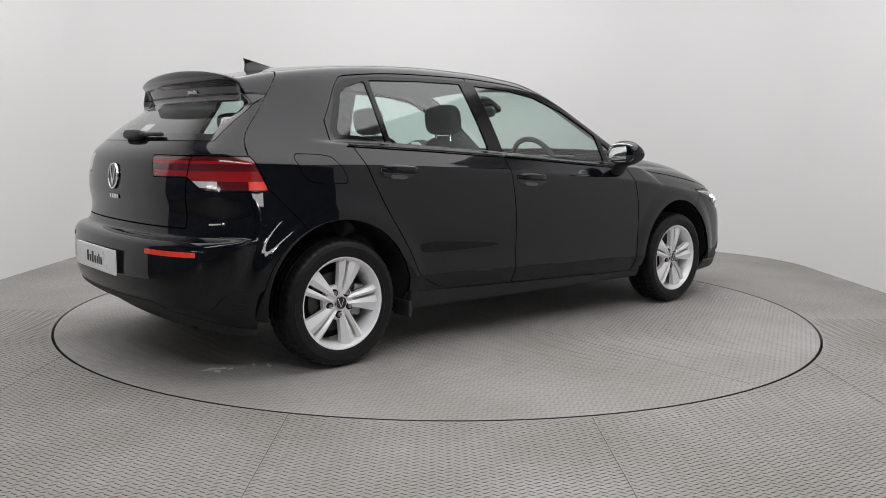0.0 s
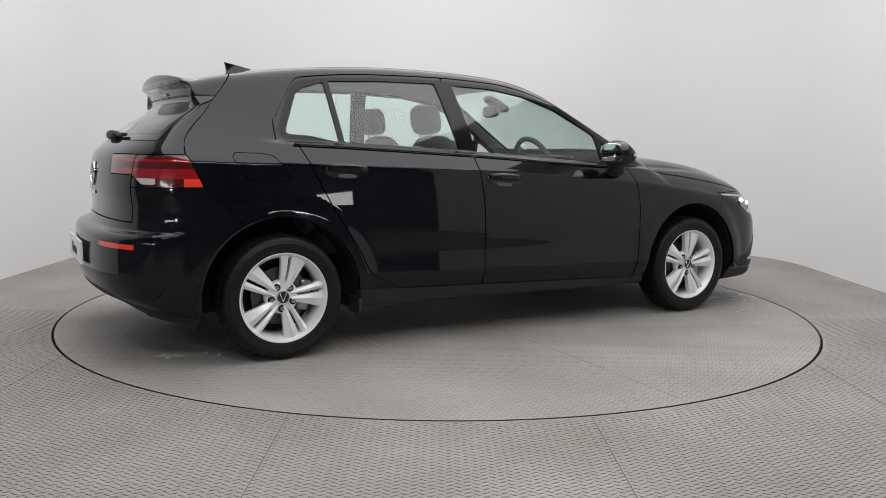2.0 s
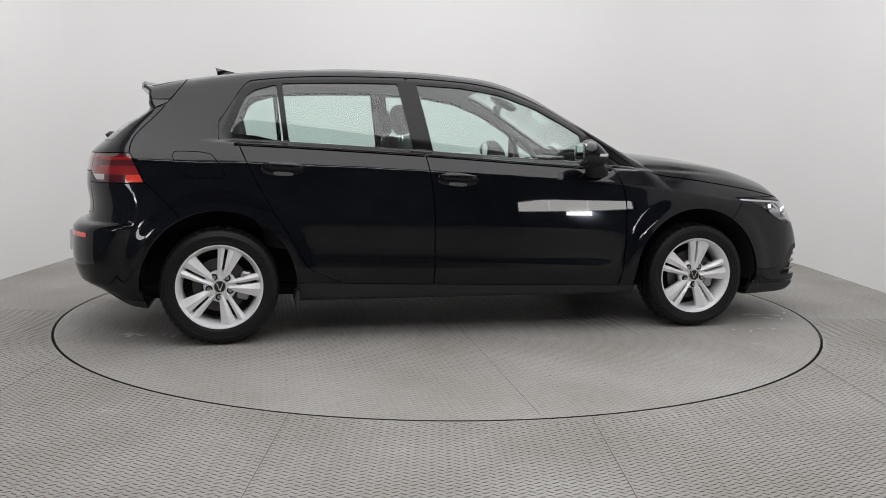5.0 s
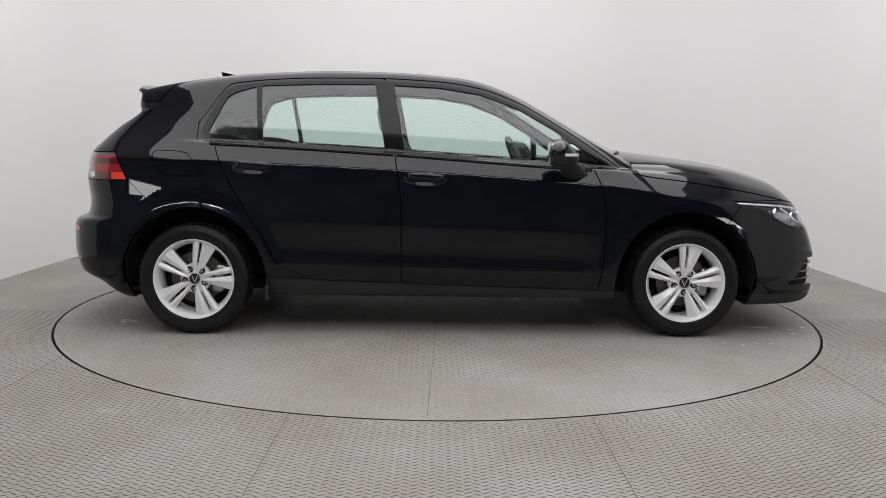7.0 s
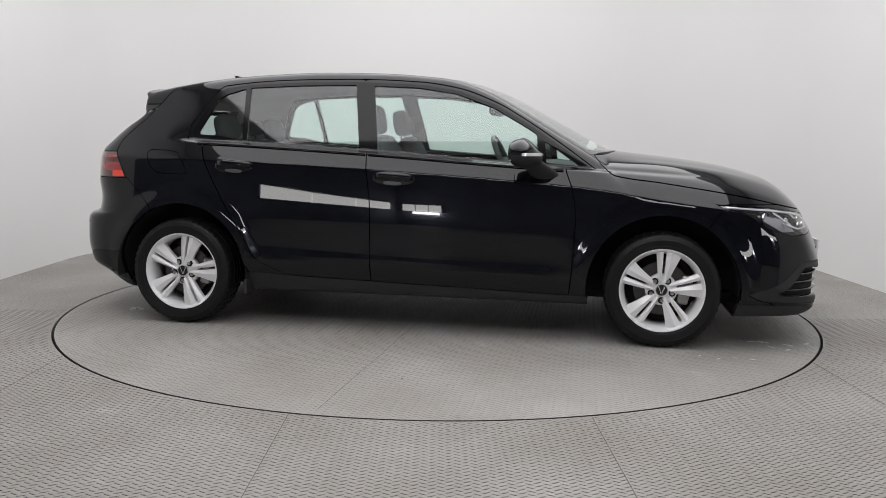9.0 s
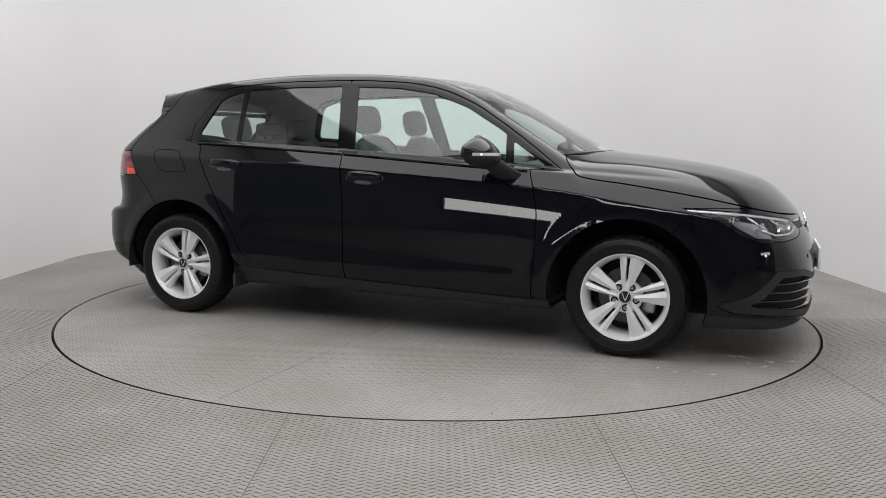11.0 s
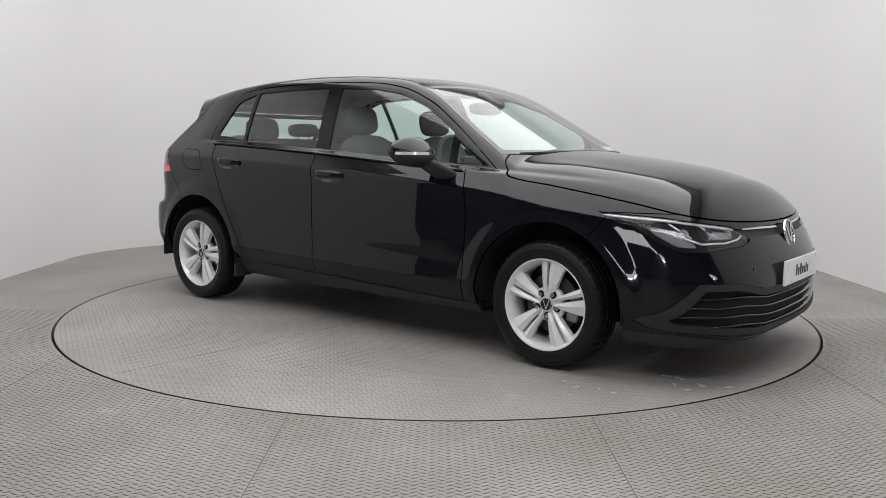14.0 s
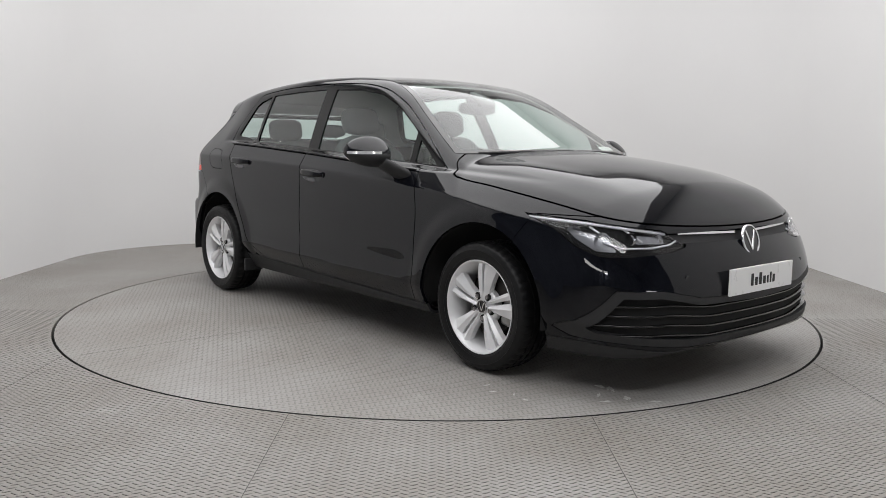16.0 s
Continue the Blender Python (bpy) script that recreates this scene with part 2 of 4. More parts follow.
def step(x, a, b):
    t = np.clip((x - a) / (b - a), 0, 1)
    return t * t * (3 - 2 * t)


def tread_bars(name, mat, parent, keep, tall, label):
    """The raised bars of the tread plate, leaning one way and the other by turns."""
    px, py = 0.027, 0.026
    u, v = np.meshgrid(np.arange(-125, 125), np.arange(-120, 90), indexing="ij")
    u, v = u.ravel(), v.ravel()
    par = np.abs(u) % 2
    cx, cy = (u + 0.5) * px, (v + 0.5 - 0.5 * par) * py
    ok = keep(cx, cy)
    cx, cy, par = cx[ok], cy[ok], par[ok]
    lean = (2 * par - 1) * 0.475
    form = np.array([(-1, 0, 0), (-0.5, -1, 0), (0.5, -1, 0), (1, 0, 0), (0.5, 1, 0), (-0.5, 1, 0), (-0.72, 0, 0.8), (-0.3, -0.4, 1), (0.3, -0.4, 1), (0.72, 0, 0.8), (0.3, 0.4, 1), (-0.3, 0.4, 1)])
    lx, ly = form[:, 0] * 0.0125, form[:, 1] * 0.0033
    lz = form[:, 2] * np.broadcast_to(tall(np.hypot(cx, cy)), cx.shape)[:, None]
    X = cx[:, None] + lx * 0.88 - ly * lean[:, None]
    Y = cy[:, None] + lx * lean[:, None] + ly * 0.88
    Z = lz - 0.0002
    V = np.stack([X, Y, Z], -1).reshape(-1, 3)
    rim = [(k, (k + 1) % 6, 6 + (k + 1) % 6, 6 + k) for k in range(6)]
    faces = []
    for i in range(len(cx)):
        o = 12 * i
        faces += [tuple(o + q for q in f) for f in rim]
        faces.append(tuple(range(o + 6, o + 12)))
    me = bpy.data.meshes.new(name)
    me.from_pydata(V.tolist(), [], faces)
    me.polygons.foreach_set("use_smooth", [True] * len(me.polygons))
    me.materials.append(mat)
    ob = new(name, me)
    ob.parent = parent
    return tagged(ob, label, kind="stuff")


build_room()
tread_bars("tread_bar", PLATE, bpy.data.objects["floor"], lambda x, y: (np.hypot(x, y) > 2.272) & (y < -0.3) & (np.abs(x) < 3.2) & (np.abs(x + 0.565) > 0.006) & (np.abs(x - 0.59) > 0.006), lambda r: 0.0016, "raised bars of the steel tread plate")


def build_turntable():
    bm = bmesh.new()
    n = 160
    R = 2.2445
    prof = [(R - 0.0025, -0.0005), (R - 0.003, 0.0)]
    rings = [[bm.verts.new((r * math.cos(2 * math.pi * k / n), r * math.sin(2 * math.pi * k / n), z)) for k in range(n)] for r, z in prof]
    for a, b in zip(rings, rings[1:]):
        for k in range(n):
            bm.faces.new((a[k], a[(k + 1) % n], b[(k + 1) % n], b[k]))
    bm.faces.new(rings[-1])
    base = new("turntable")
    tagged(base, "round grey tread plate car turntable set flush in the floor", "turntable")
    part("deck", bm, TURN, base)
    # side of the deck, coloured dark so the gap reads as shaded
    bm = bmesh.new()
    rings = [[bm.verts.new((R * math.cos(2 * math.pi * k / n), R * math.sin(2 * math.pi * k / n), z)) for k in range(n)] for z in (-0.05, -0.0005)]
    rings.append([bm.verts.new(((R - 0.0025) * math.cos(2 * math.pi * k / n), (R - 0.0025) * math.sin(2 * math.pi * k / n), -0.0005)) for k in range(n)])
    for a, b in zip(rings, rings[1:]):
        for k in range(n):
            bm.faces.new((a[k], a[(k + 1) % n], b[(k + 1) % n], b[k]))
    part("deck_edge", bm, GAP_SHADE, base, "turntable rim coloured dark for the shade in the gap")
    for a0 in (68,):
        bm = bmesh.new()
        a = radians(a0 + 20)
        for s in (-1, 1):
            bmesh.ops.create_cube(bm, size=1, matrix=Matrix.Rotation(a, 4, "Z") @ Matrix.Translation((s * 1.2, 0, 0.0)) @ Matrix.Diagonal((2.0, 0.0018, 0.0012, 1)))
        part("deck_seam", bm, JOINT, base)
    tread_bars("tread_bar", TURN, base, lambda x, y: np.hypot(x, y) < 2.225, lambda r: 0.0008 + 0.0008 * step(r, 1.9, 1.5), "worn raised bars of the turntable plate")
    # dried splashes and dark specks on the deck near the wheels
    rnd = random.Random(5)
    for cx, cy, n, mat, big in ((1.95, -0.72, 7, CHALK, 0.035), (-1.72, -0.62, 7, CHALK, 0.035), (1.62, -1.02, 4, CHALK, 0.02), (0.3, -1.75, 3, JOINT, 0.006), (-0.9, -1.6, 3, JOINT, 0.005), (1.1, -1.85, 2, JOINT, 0.006)):
        for k in range(n):
            bm = bmesh.new()
            x, y = cx + rnd.uniform(-0.16, 0.16), cy + rnd.uniform(-0.12, 0.12)
            a0, st = rnd.uniform(0, 3.1), rnd.uniform(0.25, 0.6)
            pts = []
            for j in range(14):
                a = 2 * math.pi * j / 14
                q = big * rnd.uniform(0.35, 1.0)
                lx, ly = q * math.cos(a), q * st * math.sin(a)
                pts.append((x + lx * math.cos(a0) - ly * math.sin(a0), y + lx * math.sin(a0) + ly * math.cos(a0)))
            prof = [[bm.verts.new((p, q, z)) for p, q in pts] for z in (0.0002, 0.0011)]
            bm.faces.new(prof[1])
            for j in range(14):
                bm.faces.new((prof[0][j], prof[0][(j + 1) % 14], prof[1][(j + 1) % 14], prof[1][j]))
            part("splash_mark" if mat is CHALK else "dark_speck", bm, mat, base, "dried pale splash" if mat is CHALK else "small dark speck")
    return base


turntable = build_turntable()


# ---- the car body: one implicit form, cut into its panels ----
def spline(xs, ys):
    """A smooth curve through a few knots, held straight past its ends."""
    xs, ys = np.array(xs, float), np.array(ys, float)
    d = np.diff(ys) / np.diff(xs)
    m = np.empty_like(ys)
    m[0], m[-1] = d[0], d[-1]
    same = d[:-1] * d[1:] > 0
    m[1:-1] = np.where(same, 2 * d[:-1] * d[1:] / np.where(same, d[:-1] + d[1:], 1.0), 0.0)

    def f(x):
        x = np.asarray(x, float)
        i = np.clip(np.searchsorted(xs, x) - 1, 0, len(xs) - 2)
        h = xs[i + 1] - xs[i]
        t = (x - xs[i]) / h
        tc = np.clip(t, 0, 1)
        y = (2 * tc**3 - 3 * tc**2 + 1) * ys[i] + (tc**3 - 2 * tc**2 + tc) * h * m[i] + (-2 * tc**3 + 3 * tc**2) * ys[i + 1] + (tc**3 - tc**2) * h * m[i + 1]
        return y + np.where(t > 1, (t - 1) * h * m[-1], 0) + np.where(t < 0, t * h * m[0], 0)
    return f


def smax(a, b, k):
    h = np.maximum(k - np.abs(a - b), 0) / k
    return np.maximum(a, b) + h * h * k / 4


def smin(a, b, k):
    return -smax(-a, -b, k)


WB = 1.315          # half the wheelbase
HUB = 0.297         # height of the axles
crease_z = spline([-2.2, -1.7, -0.25, 0.84, 1.28, 2.2], [0.94, 0.925, 0.87, 0.80, 0.745, 0.60])
belt_z = spline([-1.6, -1.25, -0.28, 0.5, 1.0, 2.0], [1.03, 1.02, 0.972, 0.92, 0.89, 0.83])
crease_w = spline([-2.2, -1.9, -1.67, -1.2, -0.5, 0.3, 1.0, 1.58, 1.9, 2.2], [0.70, 0.765, 0.805, 0.84, 0.852, 0.858, 0.858, 0.842, 0.79, 0.66])
below_w = spline([0, 0.1, 0.25, 0.42, 0.5, 0.7], [0, 0.0085, 0.017, 0.0205, 0.0195, 0.006])
above_w = spline([0, 0.014, 0.034, 0.1, 0.14, 0.3], [0, 0.0022, 0.015, 0.062, 0.092, 0.24])
door_scoop = spline([0.0, 0.31, 0.34, 0.39, 0.44, 0.462, 0.53, 0.60, 0.64, 1.0], [0, 0, -0.0005, -0.0032, -0.0060, -0.0062, -0.0032, 0, 0, 0])
glass_w = spline([-2.0, -1.6, -1.256, -0.5, 0.3, 0.9, 1.3], [0.60, 0.68, 0.735, 0.752, 0.757, 0.75, 0.72])
hood_z = spline([0.84, 1.138, 1.409, 1.675, 1.877, 2.013, 2.083, 2.16], [1.03, 0.992, 0.963, 0.922, 0.868, 0.81, 0.752, 0.60])
roof_z = spline([-1.8, -1.482, -1.206, -0.892, -0.577, -0.262, 0.055, 0.4], [1.282, 1.358, 1.408, 1.434, 1.445, 1.44, 1.418, 1.36])
rear_x = spline([0.10, 0.18, 0.25, 0.32, 0.45, 0.575, 0.60, 0.622, 0.70, 0.80, 0.93, 0.97, 1.03, 1.10, 1.2, 1.225, 1.272, 1.305, 1.36],
                [1.76, 1.88, 1.98, 2.085, 2.115, 2.108, 2.088, 2.035, 2.02, 2.03, 2.015, 1.995, 1.93, 1.845, 1.702, 1.688, 1.70, 1.738, 1.735])
fin_x = spline([0.1, 1.13, 1.18, 1.225, 1.272, 1.305, 1.5], [0, 0, 0.006, 0.042, 0.034, 0, 0])
front_x = spline([0.08, 0.15, 0.21, 0.30, 0.45, 0.52, 0.58, 0.62, 0.66, 0.70, 0.75], [2.04, 2.14, 2.18, 2.19, 2.188, 2.18, 2.16, 2.135, 2.11, 2.09, 2.05])
floor_z = spline([-2.2, -1.9, -1.6, -0.9, 0.9, 1.7, 2.0, 2.2], [0.22, 0.17, 0.17, 0.20, 0.20, 0.165, 0.17, 0.21])


def side_w(x, z):
    zt, zb = crease_z(x), belt_z(x)
    d = z - zt
    scoop = door_scoop(z + 0.03 * x) * step(np.abs(x + 0.05), 1.02, 0.72)
    body = crease_w(x) + np.where(d < 0, below_w(-d) + scoop, -above_w(np.maximum(d, 0)))
    zc = 0.36 - 0.02 * x
    body = body - np.maximum(zc - z, 0) * 0.38
    r = np.minimum(np.hypot(x - WB, z - HUB), np.hypot(x + WB, z - HUB))
    body = body + 0.010 * step(r, 0.50, 0.41) * step(z, 0.20, 0.32)
    h = np.maximum(z - zb, 0)
    top = glass_w(x) - 0.40 * h - 0.25 * h * h
    pillar = step(x, -1.15, -1.45)
    w = step(z, zb - 0.004, zb + 0.018)
    flank = body * (1 - w) + top * w
    # the rear pillar runs up from the crease in one bow
    rise = zt + 0.32 - zb
    head = glass_w(x) - 0.40 * rise - 0.25 * rise * rise
    t = (np.sqrt(np.maximum(d, 0) ** 2 + 0.015 ** 2) - 0.015) / 0.305
    bow = np.where(t < 1, crease_w(x) - (crease_w(x) - head) * (1.25 * t - 0.25 * t * t), top)
    return np.where(d > 0, flank * (1 - pillar) + bow * pillar, flank)


def top_z(x, y):
    y = np.abs(y)
    hx = x + 0.2 * y * y
    ridge = 0.008 * np.exp(-(((y - (0.62 - 0.10 * (x - 1.0))) / 0.085) ** 2)) * step(x, 1.0, 1.3) * step(x, 2.15, 1.4)
    hood = hood_z(hx) - 0.10 * y * y - 0.25 * y**6 + ridge
    ws = 0.968 - 0.545 * (x - 0.992 - 0.13 * (1 - (y / 0.62) ** 2) + 0.02)
    roof = roof_z(x) - (0.09 - 0.05 * step(x, -1.2, -1.65)) * y * y
    return smax(hood, smin(ws, roof, 0.07), 0.008)


def body_f(P):
    x, y, z = P[..., 0], np.abs(P[..., 1]), P[..., 2]
    s = y - side_w(x, z)
    f = smax(s, (z - top_z(x, y)) * 0.9, 0.05)
    f = smax(f, -x - rear_x(z) - fin_x(z) * step(y, 0.50, 0.58) + 0.15 * y * y + 0.55 * y**6, 0.06 - 0.04 * step(z, 1.08, 1.2))
    f = smax(f, x - front_x(z) + 0.17 * y * y + 0.75 * y**8, 0.08)
    return smax(f, floor_z(x) - z, 0.03)


def side_dominant(P):
    """Positive where the surface belongs to the flank, negative on top."""
    x, y, z = P[:, 0], np.abs(P[:, 1]), P[:, 2]
    return (y - side_w(x, z)) - (z - top_z(x, y)) * 0.9


def gradient(P, e=0.004):
    g = np.empty_like(P)
    for i in range(3):
        d = np.zeros(3)
        d[i] = e
        g[:, i] = (body_f(P + d) - body_f(P - d)) / (2 * e)
    return g


def net_surface(cell):
    """Surface net of the body form: points, normals, triangles."""
    lo, hi = np.array([-2.24, -0.975, 0.06]), np.array([2.3, 0.975, 1.50])
    n = np.ceil((hi - lo) / cell).astype(int) + 1
    ax = [lo[i] + cell * np.arange(n[i]) for i in range(3)]
    F = np.empty(n)
    for i, xv in enumerate(ax[0]):
        g = np.stack(np.meshgrid([xv], ax[1], ax[2], indexing="ij"), -1)[0]
        F[i] = body_f(g)
    neg = F < 0
    cnt = np.zeros(n - 1, int)
    for dx in (0, 1):
        for dy in (0, 1):
            for dz in (0, 1):
                cnt += neg[dx:n[0] - 1 + dx, dy:n[1] - 1 + dy, dz:n[2] - 1 + dz]
    act = (cnt > 0) & (cnt < 8)
    idx = np.full(n - 1, -1)
    idx[act] = np.arange(act.sum())
    V = lo + cell * (np.argwhere(act) + 0.5)
    for _ in range(5):
        g = gradient(V)
        V = V - np.clip(body_f(V)[:, None] / np.maximum((g * g).sum(1), 0.15)[:, None], -0.03, 0.03) * g
    tris = []
    for a in range(3):
        b, c = (a + 1) % 3, (a + 2) % 3
        s0, s1 = [slice(1, -1)] * 3, [slice(1, -1)] * 3
        s0[a], s1[a] = slice(0, -1), slice(1, None)
        p0, p1 = neg[tuple(s0)], neg[tuple(s1)]
        at = np.argwhere(p0 != p1)
        flip = p1[p0 != p1]
        at = at + np.array([0 if i == a else 1 for i in range(3)])
        eb, ec = np.eye(3, dtype=int)[b], np.eye(3, dtype=int)[c]
        q = [idx[tuple((at - o).T)] for o in (0 * eb, eb, eb + ec, ec)]
        q = np.stack(q, 1)
        q[flip] = q[flip][:, ::-1]
        tris += [q[:, [0, 1, 2]], q[:, [0, 2, 3]]]
    N = gradient(V)
    N /= np.linalg.norm(N, axis=1)[:, None] + 1e-9
    return V, N, np.concatenate(tris)


def clip(m, f, gap=0.0):
    """Cut a surface where the field f crosses -gap, and keep the lower side."""
    V, N, T = m
    if len(T) == 0:
        return m
    s = f(V) + gap
    ins = s < 0
    c = ins[T].sum(1)
    keep = [T[c == 3]]
    one, two = T[c == 1], T[c == 2]
    o1 = np.argmax(ins[one], 1) if len(one) else np.zeros(0, int)
    o2 = np.argmin(ins[two], 1) if len(two) else np.zeros(0, int)

    def roll(t, o):
        r = np.arange(len(t))
        return t[r, o], t[r, (o + 1) % 3], t[r, (o + 2) % 3]

    a, b, d = roll(one, o1)
    e, g, h = roll(two, o2)
    pairs = np.concatenate([np.stack(p, 1) for p in ((a, b), (a, d), (e, g), (e, h))])
    if len(pairs) == 0:
        return compact(V, N, keep[0])
    pairs = np.sort(pairs, 1)
    uniq, inv = np.unique(pairs, axis=0, return_inverse=True)
    inv = inv.reshape(-1)
    i, j = uniq[:, 0], uniq[:, 1]
    t = (s[i] / (s[i] - s[j]))[:, None]
    V2 = np.concatenate([V, V[i] + t * (V[j] - V[i])])
    nn = N[i] + t * (N[j] - N[i])
    N2 = np.concatenate([N, nn / (np.linalg.norm(nn, axis=1)[:, None] + 1e-9)])
    inv = inv + len(V)
    k1, k2 = len(a), len(e)
    ab, ad, eg, eh = inv[:k1], inv[k1:2 * k1], inv[2 * k1:2 * k1 + k2], inv[2 * k1 + k2:]
    keep.append(np.stack([a, ab, ad], 1))
    keep.append(np.stack([eg, g, h], 1))
    keep.append(np.stack([eg, h, eh], 1))
    return compact(V2, N2, np.concatenate(keep))


def compact(V, N, T):
    used, inv = np.unique(T, return_inverse=True)
    return V[used], N[used], inv.reshape(-1, 3)


def cut(m, f, gap=0.0025):
    """Two pieces: what lies inside the field, and the rest, with a gap between."""
    return clip(m, f, gap), clip(m, lambda P: -f(P), gap)


def sheet(name, m, mat, parent, label="", depth=0.014, lift=0.0):
    """A panel of a body surface with a turned-in edge."""
    V, N, T = m
    if len(T) < 2:
        return None
    V = V + N * lift
    E = np.concatenate([T[:, [0, 1]], T[:, [1, 2]], T[:, [2, 0]]])
    key = np.sort(E, 1)
    u, first, c = np.unique(key, axis=0, return_index=True, return_counts=True)
    B = E[first[c == 1]]
    rim, inv = np.unique(B, return_inverse=True)
    inv = inv.reshape(-1, 2)
    n0 = len(V)
    verts = np.concatenate([V, V[rim] - N[rim] * depth])
    quads = np.stack([B[:, 1], B[:, 0], n0 + inv[:, 0], n0 + inv[:, 1]], 1)
    me = bpy.data.meshes.new(name)
    me.from_pydata(verts.tolist(), [], T.tolist() + quads.tolist())
    me.polygons.foreach_set("use_smooth", [True] * len(me.polygons))
    qn = np.cross(verts[quads[:, 1]] - verts[quads[:, 0]], verts[quads[:, 3]] - verts[quads[:, 0]])
    qn /= np.linalg.norm(qn, axis=1)[:, None] + 1e-12
    loops = np.concatenate([N[T.reshape(-1)], np.repeat(qn, 4, axis=0)])
    me.normals_split_custom_set(loops.tolist())
    me.materials.append(mat)
    ob = new(name, me)
    ob.parent = parent
    return tagged(ob, label)


def polygon(pts):
    """Signed distance to a polygon: negative inside."""
    pts = np.array(pts, float)

    def f(Q):
        d = np.full(len(Q), 1e9)
        inside = np.zeros(len(Q), bool)
        for p, q in zip(pts, np.roll(pts, -1, 0)):
            e, w = q - p, Q - p
            t = np.clip((w @ e) / (e @ e), 0, 1)
            d = np.minimum(d, np.hypot(*(w - t[:, None] * e).T))
            cr = (p[1] > Q[:, 1]) != (q[1] > Q[:, 1])
            xx = (q[0] - p[0]) * (Q[:, 1] - p[1]) / (q[1] - p[1] + 1e-12) + p[0]
            inside ^= cr & (Q[:, 0] < xx)
        return np.where(inside, -d, d)
    return f


def xz(P):
    return P[:, [0, 2]]


def round_nose(P):
    """Bearing round the nose in degrees, and height."""
    return np.stack([np.degrees(np.arctan2(np.abs(P[:, 1]), P[:, 0] - 1.2)) / 100, P[:, 2]], 1)


def side_poly(pts, least=0.45):
    p = polygon(pts)
    return lambda P: np.maximum(p(xz(P)), np.maximum(-side_dominant(P) - 0.004, least - np.abs(P[:, 1])))


DLO = [(-1.262, 1.027), (-1.296, 1.075), (-1.285, 1.10), (-1.20, 1.29), (-1.14, 1.328), (-1.0, 1.348), (-0.68, 1.362), (-0.37, 1.365), (-0.01, 1.35),
       (0.205, 1.316), (0.42, 1.238), (0.61, 1.13), (0.80, 1.005), (0.955, 0.898), (0.93, 0.893), (0.5, 0.924), (-0.28, 0.975), (-0.67, 0.996), (-1.0, 1.013)]
B_LINE = spline([0.2, 0.358, 0.654, 0.965, 1.38], [-0.214, -0.214, -0.216, -0.253, -0.325])


PALE = material("pale_lens", (0.6, 0.6, 0.6), 0.1, 0, 1)


def build_car():
    car = new("car")
    tagged(car, "glossy black five-door hatchback with silver alloy wheels on a turntable", "car")
    m = net_surface(0.0128)
    arch = lambda P: np.maximum(np.minimum(np.hypot(P[:, 0] - WB, P[:, 2] - HUB), np.hypot(P[:, 0] + WB, P[:, 2] - HUB)) - 0.384, 0.42 - np.abs(P[:, 1]))
    m = clip(m, lambda P: -arch(P))
    inner = (m[0] - m[1] * 0.026, m[1], m[2])
    right = lambda P: P[:, 1]
    left = lambda P: -P[:, 1]

    # side windows
    dlo = side_poly(DLO, 0.3)
    side, rest = cut(m, dlo, 0.0)
    inner = clip(inner, lambda P: -side_poly(DLO, 0.3)(P), -0.004)
    inset = lambda P: dlo(P) + 0.017 + 0.02 * step(P[:, 0], -0.98, -1.16)
    for hand in (right, left):
        s = clip(side, hand)
        frames = s
        panes = {"quarter_glass": lambda P: np.maximum(inset(P), P[:, 0] + 1.005 + 0.10 * (1.345 - P[:, 2]) * -1 + 0.014),
                 "rear_door_glass": lambda P: np.maximum.reduce([inset(P), -(P[:, 0] + 1.005 - 0.10 * (1.345 - P[:, 2])) + 0.014, P[:, 0] - B_LINE(P[:, 2]) + 0.052]),
                 "front_door_glass": lambda P: np.maximum.reduce([inset(P), -(P[:, 0] - B_LINE(P[:, 2])) + 0.052, P[:, 0] - 0.66 + 0.12 * (P[:, 2] - 1.0)]),
                 "corner_glass": lambda P: np.maximum(inset(P) + 0.006, 0.70 - 0.12 * (P[:, 2] - 1.0) - P[:, 0])}
        for name, f in panes.items():
            p, frames = cut(frames, f, 0.0)
            sheet(name, p, GLASS, car, "green-tinted window glass", 0.004, -0.006)
        sheet("window_frame", frames, PILLAR, car, "gloss black window frame and pillar trim", 0.012)

    # windscreen and rear window
    def screen(P):
        y = np.abs(P[:, 1])
        base = 0.93 + 0.13 * (1 - (y / 0.62) ** 2)
        return np.maximum.reduce([side_dominant(P) + 0.045, P[:, 0] - base - 0.02, 0.20 - 0.10 * y * y - P[:, 0], 0.9 - P[:, 2]])

    w, rest = cut(rest, screen, 0.0015)
    inner = clip(inner, lambda P: -np.maximum.reduce([screen(P) + 0.035, -P[:, 0] + 0.26]), 0)
    clear, band = cut(w, lambda P: screen(P) + 0.035, 0.0)
    sheet("windscreen", clear, SCREEN, car, "clear laminated windscreen", 0.004)
    sheet("windscreen_border", band, GLOSS, car, "black ceramic border of the windscreen", 0.004)

    gate_x = spline([0.6, 0.96, 1.01, 1.18, 1.36, 1.45], [-1.74, -1.735, -1.73, -1.595, -1.455, -1.39])

    def gate(P):
        y, z = np.abs(P[:, 1]), P[:, 2]
        low = np.where(z < 0.965, y - 0.605 - 0.05 * (z - 0.70), -1.0)
        return np.maximum.reduce([P[:, 0] - gate_x(z), 0.655 - z, low])

    gt, rest = cut(rest, gate, 0.003)
    inner = clip(inner, lambda P: -np.maximum.reduce([P[:, 0] - gate_x(P[:, 2]) + 0.03, 1.03 - P[:, 2], P[:, 2] - 1.24, np.abs(P[:, 1]) - 0.62]), 0)

    def rear_win(P):
        return np.maximum.reduce([1.025 - P[:, 2], P[:, 2] - 1.235, np.abs(P[:, 1]) - 0.65 + 0.25 * (P[:, 2] - 1.03)])

